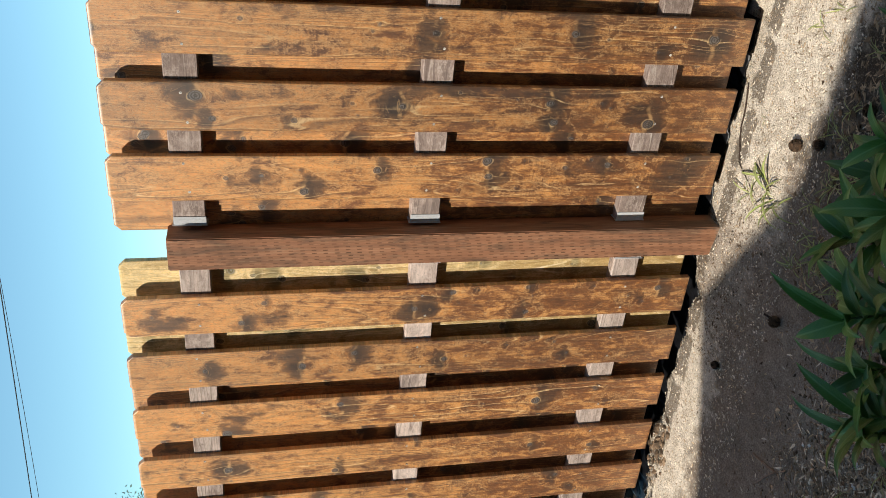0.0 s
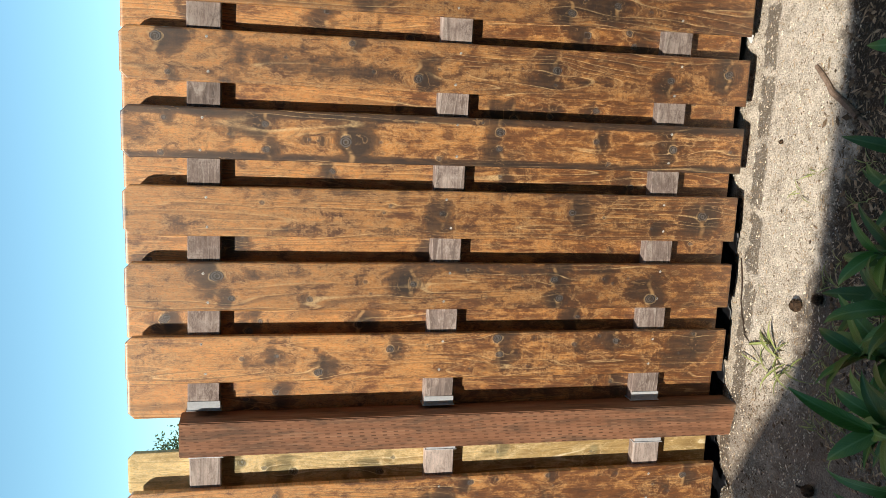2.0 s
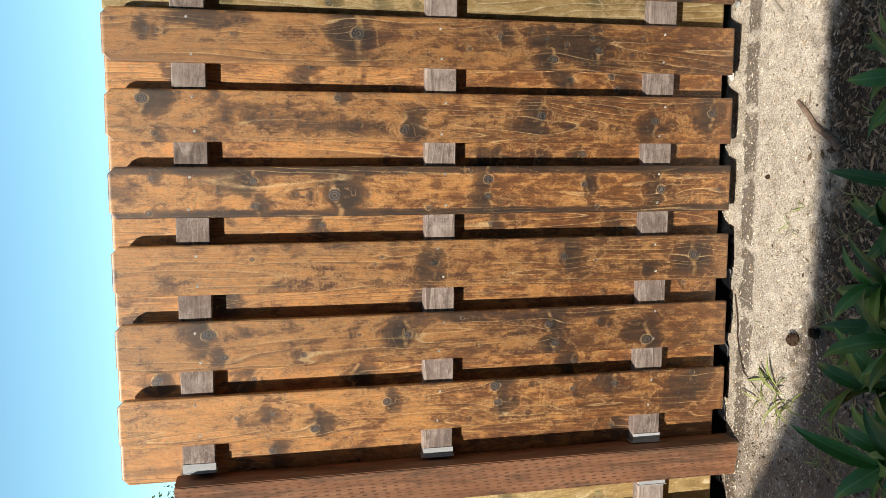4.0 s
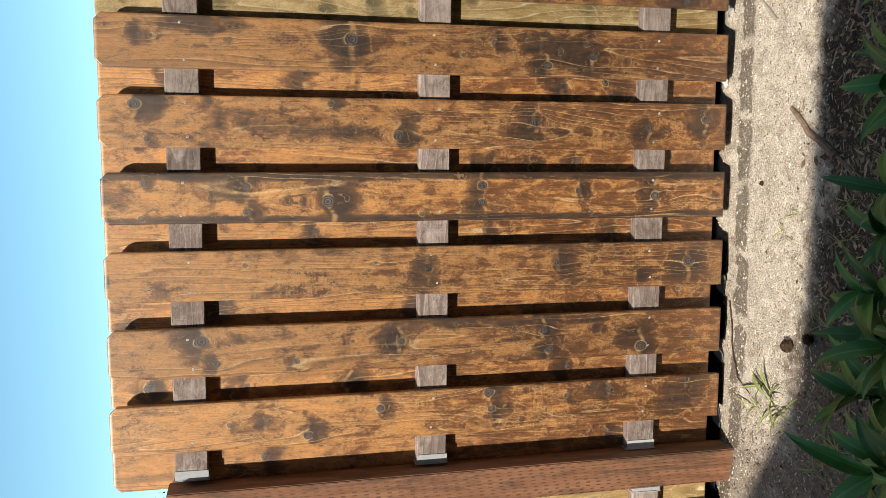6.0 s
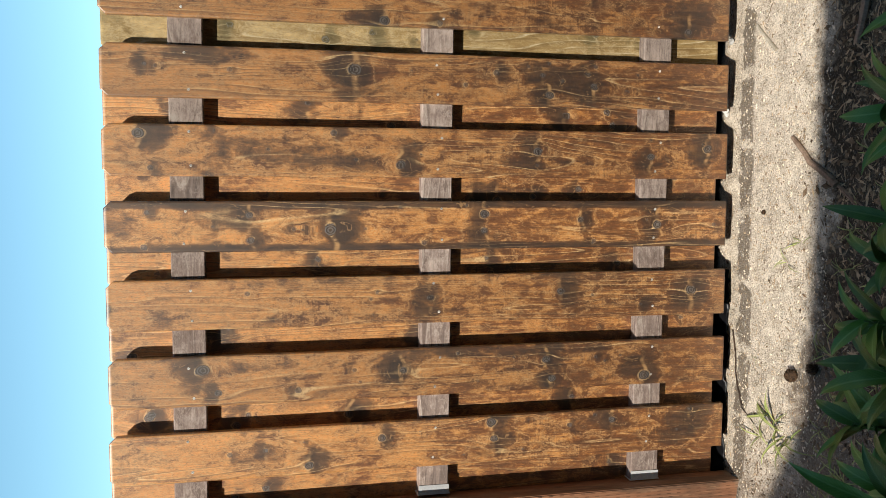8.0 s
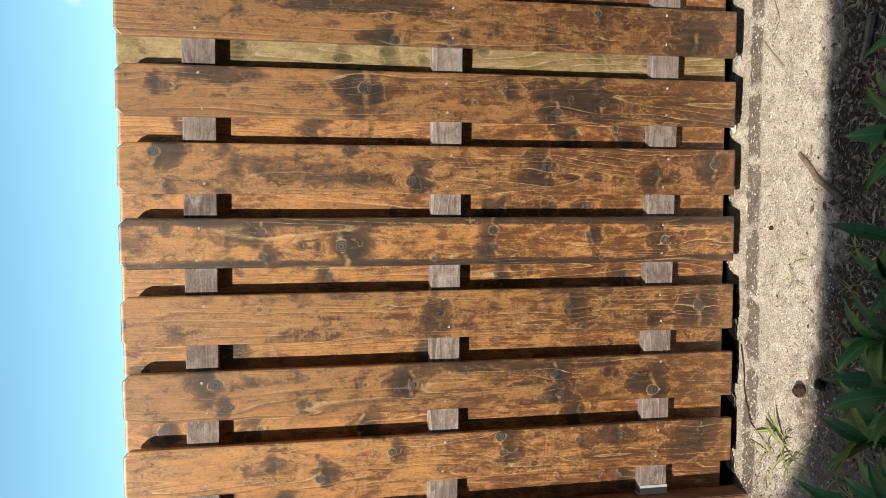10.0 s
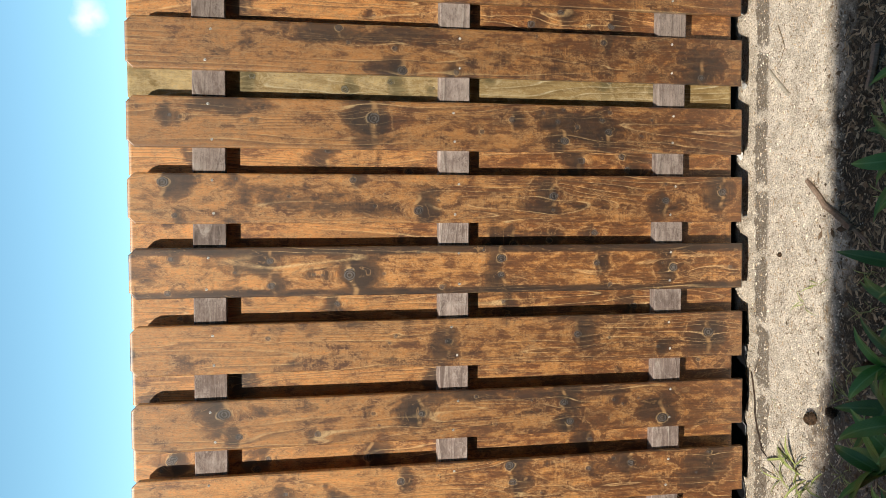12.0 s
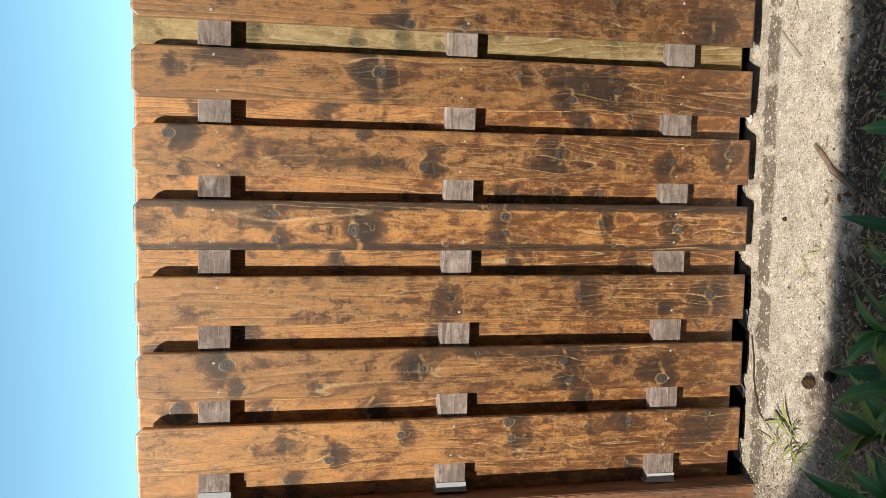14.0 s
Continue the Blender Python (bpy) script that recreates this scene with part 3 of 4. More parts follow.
def picket_mesh(name, z0, z1, knots, material, step, rng, patches=(), tone=1.0):
    """A dog-eared board with its face towards -y, x across, z up; the grain bends round the knots."""
    hw, ear = PICKET_W / 2, 0.019
    cols = [-1, -0.965] + list(np.linspace(-0.9, 0.9, max(4, int(0.126 / step)))) + [0.965, 1]
    rows = [z0, z0 + 0.003] + list(np.arange(z0 + 0.01, z1 - ear, step)) + [z1 - ear, z1 - ear * 0.5, z1 - 0.003, z1]
    wob = [rng.uniform(0, 50) for _ in range(2)]
    verts, grain, blotch, rel, nx, nz = [], [], [], [], len(cols), len(rows)
    side = [rng.choice((-1, 1)) for _ in knots]
    for j, z in enumerate(rows):
        w = hw - max(0.0, z - (z1 - ear))
        w += 0.0009 * noise.noise((wob[0], z * 4, 0))
        for i, c in enumerate(cols):
            rim = i in (0, nx - 1) or j in (0, nz - 1)
            u = c * w
            verts.append((u, -PICKET_T / 2 + (0.0018 if rim else 0.0) + 0.0008 * c * noise.noise((wob[1], z * 2, 0)), z))
            uu = u + 0.010 * noise.noise((wob[1], z * 1.1, 1.7))
            kd, bl, near_knot = 9.0, 0.0, (9.0, 9.0, 0.0)
            for pu, pz, ru, rz, st in patches:
                bl = max(bl, st * math.exp(-((u - pu) / ru) ** 4 - ((z - pz) / rz) ** 4))
            for (ku, kz, r), sd in zip(knots, side):
                R = 0.0085 * r
                du, dz = u - ku, z - kz
                d2 = (du / (2.3 * R)) ** 2 + (dz / (5.5 * R)) ** 2
                if d2 < 12:
                    uu -= du * 0.9 * math.exp(-d2)
                    k1 = math.hypot(du, dz * 0.85) / R
                    if k1 < kd:
                        kd, near_knot = k1, (du / R, dz / R, min(1.0, max(0.0, r - 0.7) * 1.6))
                    one_sided = 0.62 + 0.38 * math.tanh(sd * dz / (0.8 * R))
                    bl = max(bl, min(1.15, r * 0.85) * one_sided * math.exp(-((du / (4.6 * R)) ** 2 + (dz / (5.0 * R)) ** 2)))
            grain.append((uu, z, kd))
            blotch.append(bl)
            rel.append(near_knot)
    faces = [(j * nx + i, j * nx + i + 1, (j + 1) * nx + i + 1, (j + 1) * nx + i) for j in range(nz - 1) for i in range(nx - 1)]
    loop = [i for i in range(nx)] + [j * nx + nx - 1 for j in range(1, nz)] + [(nz - 1) * nx + i for i in range(nx - 2, -1, -1)] + [j * nx for j in range(nz - 2, 0, -1)]
    base = len(verts)
    for k in loop:
        x, _, z = verts[k]
        verts.append((x, PICKET_T / 2, z))
        grain.append(grain[k])
        blotch.append(blotch[k])
        rel.append(rel[k])
    n = len(loop)
    for k in range(n):
        faces.append((loop[(k + 1) % n], loop[k], base + k, base + (k + 1) % n))
    faces.append(tuple(base + k for k in range(n))[::-1])
    me = mesh_of(name, verts, faces, material)
    me.attributes.new("grain", "FLOAT_VECTOR", "POINT").data.foreach_set("vector", np.array(grain, np.float32).ravel())
    me.attributes.new("blotch", "FLOAT", "POINT").data.foreach_set("value", np.array(blotch, np.float32))
    me.attributes.new("rel", "FLOAT_VECTOR", "POINT").data.foreach_set("vector", np.array(rel, np.float32).ravel())
    me.attributes.new("tone", "FLOAT", "POINT").data.foreach_set("value", np.full(len(verts), tone, np.float32))
    smooth = np.zeros(len(me.polygons), bool)
    smooth[: (nz - 1) * (nx - 1)] = True
    me.polygons.foreach_set("use_smooth", smooth)
    return me


def screw_mesh():
    bm = bmesh.new()
    # off-centre dark disc paints the shaded half ring round the head
    bmesh.ops.create_cone(bm, cap_ends=True, segments=10, radius1=0.0040, radius2=0.0037, depth=0.0008, matrix=pose(0.0006, -0.0002, -0.0006, 90))
    n = len(bm.faces)
    bmesh.ops.create_cone(bm, cap_ends=True, segments=10, radius1=0.0024, radius2=0.0018, depth=0.0016, matrix=pose(0, -0.0008, 0, 90))
    me = bm_mesh("screw", bm, DARK_HOLE)
    me.materials.append(STEEL)
    for p in me.polygons:
        p.material_index = int(p.index >= n)
    return me


SCREW = screw_mesh()
RAIL_Z = {"right": (1.657, 0.960, 0.278), "left": (1.652, 0.946, 0.252)}


def low_z(x):
    return 0.02 + 0.025 * max(-1.6, min(2.2, x))


def high_z(x):
    return 1.868 + 0.006 * abs(x - 0.3)


def random_knots(rng, n):
    return [(rng.uniform(-0.06, 0.06), rng.uniform(0.1, 1.85), rng.uniform(0.6, 1.6)) for _ in range(n)]


FRONT = {"R1": 0.09, "R2": 0.305, "R3": 0.52, "R4": 0.735, "R5": 0.942, "R6": 1.152, "R7": 1.365, "R8": 1.58, "R9": 1.795, "R10": 2.01,
         "L1": -0.375, "L2": -0.59, "L3": -0.808, "L4": -1.035, "L5": -1.25, "L6": -1.465, "L7": -1.68, "L8": -1.895, "L9": -2.11, "L10": -2.325}
for i, (key, x) in enumerate(FRONT.items()):
    rng = random.Random(100 + i)
    near = key in KNOTS
    knots = KNOTS[key] + [(rng.uniform(-0.06, 0.06), rng.uniform(0.1, 1.8), rng.uniform(0.3, 0.75)) for _ in range(8)] if near else random_knots(rng, 7)
    z0, z1 = low_z(x), high_z(x)
    lean = -0.35 if x > 0 else -0.75
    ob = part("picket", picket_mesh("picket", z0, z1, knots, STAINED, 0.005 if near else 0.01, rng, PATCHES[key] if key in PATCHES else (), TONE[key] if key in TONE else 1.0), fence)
    turn = Matrix.Translation((x, PICKET_T / 2, 0.95)) @ pose(0, 0, 0, 0, lean, 0) @ Matrix.Translation((0, 0, -0.95))
    ob.matrix_basis = turn
    for z in RAIL_Z["right" if x > -0.15 else "left"]:
        for side in (0.044, -0.042):
            part("screw", SCREW, ob, pose(side + rng.uniform(-0.006, 0.006), -PICKET_T / 2, z + rng.uniform(-0.012, 0.012)))

# rear pickets, each behind a gap; some were never stained
RAW = (-0.27, -0.485, 1.275)
xs = [-0.035] + [0.198 + k * PITCH for k in range(0, 9)] + [-0.275, -0.492] + [-0.728 - k * PITCH for k in range(0, 8)]
for i, x in enumerate(xs):
    rng = random.Random(300 + i)
    raw = any(abs(x - r) < 0.05 for r in RAW)
    ob = part("rear_picket", picket_mesh("rear_picket", low_z(x) + 0.004, high_z(x) + 0.004, random_knots(rng, 9), UNSTAINED if raw else STAINED, 0.01, rng, (), 0.68 if x > 1 and raw else 1.05), fence,
              label="unstained greenish picket" if raw else "")
    ob.matrix_basis = Matrix.Translation((x, 0.057 + PICKET_T / 2, 0.95)) @ pose(0, 0, 0, 0, -0.35 if x > -0.1 else -0.75, 0) @ Matrix.Translation((0, 0, -0.95))


def rail_mesh(length, rng, end_tones=(1.0, 1.0)):
    """A sawn two-by-four along x, with eased edges."""
    verts, faces, grain, blotch = [], [], [], []
    h, d, e = 0.0455, 0.019, 0.003
    prof = [(-d, -h + e), (-d, h - e), (-d + e, h), (d - e, h), (d, h - e), (d, -h + e), (d - e, -h), (-d + e, -h)]
    n = int(length / 0.02)
    knots = [(rng.uniform(0, length), rng.uniform(-0.03, 0.03), rng.uniform(0.5, 1.3)) for _ in range(int(length * 4))]
    for i in range(n + 1):
        x = length * i / n
        for y, z in prof:
            verts.append((x, y, z + 0.001 * noise.noise((x * 2, 3.3, length))))
            kd, bl, uu = 9.0, 0.0, z + y
            for kx, kz, r in knots:
                R = 0.008 * r
                d2 = ((x - kx) / (5 * R)) ** 2 + ((z - kz) / (2.4 * R)) ** 2
                uu -= (z - kz) * 0.8 * math.exp(-d2)
                kd, bl = min(kd, math.hypot(x - kx, z - kz) / R), max(bl, math.exp(-d2 * 0.6))
            grain.append((uu, x, kd))
            blotch.append(bl)
    for i in range(n):
        for k in range(8):
            faces.append((i * 8 + (k + 1) % 8, i * 8 + k, (i + 1) * 8 + k, (i + 1) * 8 + (k + 1) % 8))
    faces += [tuple(range(8)), tuple(n * 8 + k for k in range(8))[::-1]]
    me = mesh_of("rail", verts, faces, GREY_RAIL)
    me.attributes.new("grain", "FLOAT_VECTOR", "POINT").data.foreach_set("vector", np.array(grain, np.float32).ravel())
    me.attributes.new("blotch", "FLOAT", "POINT").data.foreach_set("value", np.array(blotch, np.float32))
    # tone changes evenly along the first 1.6 m of the rail
    me.attributes.new("tone", "FLOAT", "POINT").data.foreach_set("value", np.array([end_tones[0] + (end_tones[1] - end_tones[0]) * min(1.0, max(0.0, v[0] / 1.6)) for v in verts], np.float32))
    return me


POST_X0, POST_X1, POST_Y0, POST_Y1 = -0.179, -0.074, -0.040, 0.052
for i, z in enumerate(RAIL_Z["right"]):
    ob = part("rail", rail_mesh(2.4, random.Random(500 + i), (1.22, 0.75)), fence, pose(POST_X1 + 0.001, 0.038, z), "grey weathered rail")
for i, z in enumerate(RAIL_Z["left"]):
    ob = part("rail", rail_mesh(2.4, random.Random(510 + i), (1.15, 1.2)), fence, pose(POST_X0 - 2.401, 0.038, z - 0.012, 0, -0.3, 0), "grey weathered rail")
# bent steel hangers that carry the rail ends at the post
bm = bmesh.new()
box(bm, 0.0, 0.0015, -0.024, 0.019, -0.05, 0.05)
box(bm, 0.0, 0.0285, -0.0215, -0.0200, -0.046, 0.046)
HANGER = bm_mesh("hanger", bm, ZINC)
for z in RAIL_Z["right"]:
    part("hanger", HANGER, fence, pose(POST_X1 + 0.0005, 0.038, z), "thin galvanised rail hanger")
for z in RAIL_Z["left"]:
    part("hanger", HANGER, fence, pose(POST_X0 - 0.0405, 0.038, z - 0.001) @ Matrix.Diagonal((1.42, 1, 1, 1)), "thin galvanised rail hanger")
bm = box(bmesh.new(), (POST_X0 - POST_X1) / 2, (POST_X1 - POST_X0) / 2, (POST_Y0 - POST_Y1) / 2, (POST_Y1 - POST_Y0) / 2, -0.5, 1.722, 0.003)
part("post", bm_mesh("post", bm, POST_WOOD), fence, pose((POST_X0 + POST_X1) / 2, (POST_Y0 + POST_Y1) / 2, 0, 0, -0.5, 0), "reddish brown incised post")

# ---- black plastic film behind the foot of the fence ----
def plastic_film(x0, x1, y0, y1, step=0.012):
    xs_, ys_ = np.arange(x0, x1, step), np.arange(y0, y1, step)
    verts, n = [], len(xs_)
    for j, y in enumerate(ys_):
        for x in xs_:
            yy = y + (0.022 * noise.noise((x * 14, 0.0, 3.1)) if j < 3 else 0.0)
            fold = abs(noise.noise((x * 24, yy * 15, 5.0))) + 0.5 * abs(noise.noise((x * 60, yy * 40, 9.0)))
            verts.append((x, yy, ground_z(x, yy) + 0.003 + 0.022 * fold))
    faces = [(j * n + i, j * n + i + 1, (j + 1) * n + i + 1, (j + 1) * n + i) for j in range(len(ys_) - 1) for i in range(n - 1)]
    ob = new("plastic_film", mesh_of("plastic_film", verts, faces, FILM, True))
    ob.modifiers.new("thickness", "SOLIDIFY").thickness = 0.0008
    return tagged(ob, "crumpled black plastic film on the soil under the fence", "plastic film")


plastic_film(-1.5, 0.60, 0.052, 0.25)

# ---- plants in the shade ----
def leaf_mesh(name, length, width, droop, fold, material, seg=9, wave=0.0):
    """A lance-shaped leaf from its base at the origin along +y, curving down."""
    verts, faces = [], []
    y = z = 0.0
    for i in range(seg + 1):
        t = i / seg
        w = width / 2 * (math.sin(math.pi * min(1.0, t * 0.93 + 0.07) ** 0.8) ** 0.9 if t < 1 else 0.0)
        w = max(w, 0.0006)
        a = 0.25 - droop * t * t
        if i:
            y += length / seg * math.cos(a)
            z += length / seg * math.sin(a)
        wv = wave * math.sin(t * 9)
        for s, up in ((-1, fold), (-0.5, fold * 0.45), (0, 0), (0.5, fold * 0.45), (1, fold)):
            verts.append((s * w, y, z + up * w + (wv * abs(s) if abs(s) == 1 else 0) * w))
    for i in range(seg):
        for k in range(4):
            faces.append((i * 5 + k, i * 5 + k + 1, (i + 1) * 5 + k + 1, (i + 1) * 5 + k))
    n = len(verts)
    verts += [(x, yy, zz - 0.0006) for x, yy, zz in verts]
    faces += [tuple(n + v for v in f[::-1]) for f in faces]
    return mesh_of(name, verts, faces, material, True)


LEAVES = [leaf_mesh("leaf", l, w, d, f, LEAF, wave=0.15) for l, w, d, f in ((0.21, 0.048, 0.7, 0.3), (0.19, 0.054, 1.0, 0.25), (0.23, 0.046, 0.6, 0.35), (0.16, 0.044, 1.3, 0.3))]


def leafy_plant(x, y, height, n, rng, lean=(0.0, 0.0)):
    z = ground_z(x, y)
    plant = tagged(new("leafy_plant"), "dark green leafy perennial with lance-shaped leaves in shade", "plant", "leafy plants by the path")
    plant.matrix_basis = pose(x, y, z)
    pts = [(lean[0] * t * t, lean[1] * t * t, height * t - 0.02) for t in (0, 0.3, 0.6, 0.85, 1)]
    v, f = tube(pts, [0.005, 0.0045, 0.004, 0.003, 0.002], 6)
    part("stem", mesh_of("stem", v, f, STEM, True), plant)
    for k in range(n):
        t = 0.25 + 0.75 * (k + 0.5) / n
        yaw = k * 137.5 + rng.uniform(-25, 25)
        up = rng.uniform(-5, 20) + 38 * max(0, t - 0.6) / 0.4
        s = rng.uniform(0.8, 1.1) * (1.0 - 0.25 * t)
        part("leaf", rng.choice(LEAVES), plant, pose(lean[0] * t * t, lean[1] * t * t, height * t - 0.02, 0, 0, yaw) @ pose(0, 0, 0, up, rng.uniform(-25, 25), 0) @ Matrix.Scale(s, 4))
    return plant


rng = random.Random(7)
for x, y, h, n in ((0.10, -0.93, 0.30, 14), (0.22, -0.86, 0.26, 12), (0.33, -0.90, 0.36, 15), (0.45, -0.82, 0.24, 11), (0.56, -0.90, 0.34, 13), (0.68, -0.80, 0.24, 11),
                   (0.80, -0.88, 0.30, 12), (0.95, -0.82, 0.22, 9), (1.10, -0.80, 0.2, 9), (1.24, -0.88, 0.26, 10), (0.04, -1.05, 0.36, 12), (0.28, -1.02, 0.42, 14), (0.5, -1.02, 0.4, 13), (-0.06, -1.0, 0.3, 12), (1.0, -0.95, 0.34, 12)):
    leafy_plant(x, y + (-0.02 if x > 0.6 else 0.01 if x > 0.15 else -0.05), h, round(n * 1.9), rng, (rng.uniform(-0.05, 0.05), rng.uniform(0.0, 0.08)))


# ---- grass tufts and weeds ----
BROAD_BLADES = [leaf_mesh("broad_blade", l, w, d, 0.4, GRASS, 8) for l, w, d in ((0.13, 0.0075, 1.5), (0.10, 0.0085, 1.0), (0.15, 0.0065, 2.0))]
BLADES = [leaf_mesh("blade", l, w, d, 0.5, GRASS, 7) for l, w, d in ((0.09, 0.0045, 1.2), (0.07, 0.004, 0.8), (0.11, 0.005, 1.7))]


def grass_tuft(x, y, n, size, rng, label="sparse yellow-green grass tuft in sandy soil"):
    tuft = tagged(new("grass_tuft"), label, "grass", "grass tufts")
    tuft.matrix_basis = pose(x, y, ground_z(x, y) - 0.002)
    for k in range(n):
        part("blade", rng.choice(BROAD_BLADES if size > 1 else BLADES), tuft, pose(rng.uniform(-0.012, 0.012) * size, rng.uniform(-0.012, 0.012) * size, 0, 0, 0, rng.uniform(0, 360)) @ pose(0, 0, 0, rng.uniform(0, 45), 0, 0) @ Matrix.Scale(size * rng.uniform(0.6, 1.1), 4))


rng = random.Random(11)
for x, y, n, s in ((0.14, -0.185, 8, 1.05), (0.17, -0.15, 4, 1.02), (0.10, -0.12, 5, 0.95), (0.115, -0.225, 5, 1.01), (0.64, -0.20, 5, 0.75), (0.70, -0.26, 4, 0.8), (0.18, -0.36, 10, 0.7), (0.26, -0.42, 12, 0.7), (0.05, -0.45, 8, 0.6),
                   (0.75, -0.45, 8, 0.7), (0.38, -0.5, 10, 0.8), (-0.2, -0.9, 12, 0.8), (-0.35, -0.95, 10, 0.8), (-0.5, -0.8, 8, 0.6), (0.33, -0.08, 3, 0.4), (0.95, -0.5, 8, 0.7), (-0.62, -0.72, 9, 0.5), (-0.9, -0.8, 10, 0.6), (-0.95, -0.72, 8, 0.5), (-0.25, -1.0, 14, 0.9), (-0.4, -1.05, 14, 0.9)):
    grass_tuft(x, y, n, s, rng)


rng = random.Random(19)
for _ in range(34):
    grass_tuft(rng.uniform(-0.05, 0.72), rng.uniform(-0.62, -0.34), rng.randint(4, 8), rng.uniform(0.55, 0.95), rng, "thin green weed sprigs among dry litter")
for _ in range(10):
    grass_tuft(rng.uniform(0.72, 1.3), rng.uniform(-0.70, -0.45), rng.randint(3, 6), rng.uniform(0.5, 0.8), rng, "thin green weed sprigs among dry litter")


# ---- pine cones, sticks and stones ----
def pine_cone(x, y, size, yaw):
    rng = random.Random(int(abs(x * 1000)))
    bm = bmesh.new()
    bmesh.ops.create_uvsphere(bm, u_segments=10, v_segments=8, radius=1)
    for v in bm.verts:
        v.co = Vector((v.co.x * 0.34, v.co.y * 0.34, v.co.z * 0.5))
    for k in range(46):
        t = (k + 0.5) / 46
        a = k * 2.39996
        r = 0.42 * math.sin(math.pi * (0.12 + 0.8 * t)) ** 0.8
        m = Matrix.Translation((r * math.cos(a), r * math.sin(a), (t - 0.5) * 0.95)) @ pose(0, 0, 0, 0, 0, math.degrees(a)) @ pose(0, 0, 0, 0, -25 + 40 * t, 0)
        q = bmesh.ops.create_cube(bm, size=1, matrix=m @ Matrix.Diagonal((0.2, 0.19, 0.05, 1)))
        for v in q["verts"][::2]:
            v.co += Vector((rng.uniform(-0.02, 0.02), rng.uniform(-0.02, 0.02), rng.uniform(-0.02, 0.02)))
    ob = new("pine_cone", bm_mesh("pine_cone", bm, CONE))
    ob.matrix_basis = pose(x, y, ground_z(x, y) + size * 0.38, 75, 0, yaw) @ Matrix.Scale(size, 4)
    return tagged(ob, "small dark brown open pine cone on the ground", "pine cone", "pine cones")


for x, y, s, a in ((0.312, -0.252, 0.037, 20), (0.350, -0.335, 0.032, 130), (-0.205, -0.39, 0.036, 70), (-0.525, -0.195, 0.028, 10), (0.78, -0.115, 0.014, 60), (0.50, -0.46, 0.034, 200)):
    pine_cone(x, y, s, a)


def stick(points, r0, r1, label, flat=1.0, material=BARK):
    pts = []
    for i in range(len(points) - 1):
        for t in (0, 0.33, 0.66):
            pts.append([points[i][k] + (points[i + 1][k] - points[i][k]) * t for k in range(2)])
    pts.append(list(points[-1]))
    rng = random.Random(int(points[0][0] * 999))
    pts = [(x + rng.uniform(-1, 1) * r0 * 0.5, y + rng.uniform(-1, 1) * r0 * 0.5, ground_z(x, y) + max(r0, r1) * 0.7 * flat) for x, y in pts]
    n = len(pts)
    v, f = tube(pts, [(r0 + (r1 - r0) * i / (n - 1)) * rng.uniform(0.85, 1.15) for i in range(n)], 7)
    return tagged(new("stick", mesh_of("stick", v, f, material)), label, "stick", "sticks on the ground")


stick([(0.997, -0.225), (0.93, -0.30), (0.865, -0.40)], 0.006, 0.011, "broken brown stick half in the shade")
stick([(0.865, -0.40), (0.83, -0.45), (0.80, -0.50)], 0.005, 0.002, "thin forked brown twig")
stick([(1.342, -0.06), (1.255, -0.145)], 0.004, 0.006, "short pale flat stick on the sand", material=SAND_CHIP)
stick([(1.34, -0.475), (1.235, -0.455)], 0.011, 0.009, "dark weathered bark stick in shade")
stick([(0.395, 0.035), (0.29, 0.01), (0.215, -0.005), (0.165, -0.035)], 0.0025, 0.0035, "thin dark root along the fence foot", material=ROOT)
stick([(0.16, -0.03), (0.12, -0.09)], 0.002, 0.0015, "thin dark twig beside the grass", material=ROOT)
stick([(-0.62, -0.60), (-0.70, -0.54), (-0.78, -0.50)], 0.003, 0.002, "thin bent twig on brown soil")
stick([(-0.42, -0.66), (-0.47, -0.72)], 0.002, 0.0015, "thin pale twig on brown soil")
stick([(0.02, -0.52), (-0.06, -0.47)], 0.0025, 0.002, "thin pale twig on brown soil", material=CHIP)
stick([(0.62, -0.52), (0.74, -0.60)], 0.003, 0.002, "thin brown twig in the litter")
stick([(1.47, -0.09), (1.40, -0.12), (1.36, -0.10)], 0.0015, 0.001, "thin dry straw on the sand", material=CHIP)


stick([(-0.217, -0.335), (-0.21, -0.385)], 0.003, 0.004, "short dark stalk beside a pine cone", material=ROOT)
stick([(-0.345, -0.655), (-0.282, -0.735)], 0.0025, 0.002, "thin pale twig on brown soil", material=CHIP)
stick([(-0.687, -0.455), (-0.68, -0.51), (-0.66, -0.575)], 0.004, 0.0035, "thin bent brown twig on soil")
stick([(0.855, -0.405), (0.813, -0.455), (0.80, -0.48)], 0.004, 0.002, "thin split end of a brown stick")


def stone(x, y, size, material, label):
    rng = random.Random(int(abs(x * 777 + y * 333)))
    bm = bmesh.new()
    size *= 0.75
    bmesh.ops.create_icosphere(bm, subdivisions=2, radius=size)
    off = rng.uniform(0, 40)
    for v in bm.verts:
        v.co *= 1 + 0.8 * noise.noise(v.co / size * 1.3 + Vector((off, 0, 0)))
        v.co.z *= 0.6
    ob = new("stone", bm_mesh("stone", bm, material))
    ob.matrix_basis = pose(x, y, ground_z(x, y) + size * 0.25, 0, 0, rng.uniform(0, 360))
    return tagged(ob, label, "stone", "stones on the soil")


stone(-0.367, -0.615, 0.012, WHITE_STONE, "small white stone on brown soil")
stone(-0.40, -0.67, 0.010, STONE, "small grey stone on brown soil")
stone(-0.62, -0.72, 0.016, STONE, "grey stone on brown soil")
stone(-0.66, -0.84, 0.020, WHITE_STONE, "pale grey stone among the litter")
stone(-0.28, -0.74, 0.009, STONE, "small grey stone on brown soil")
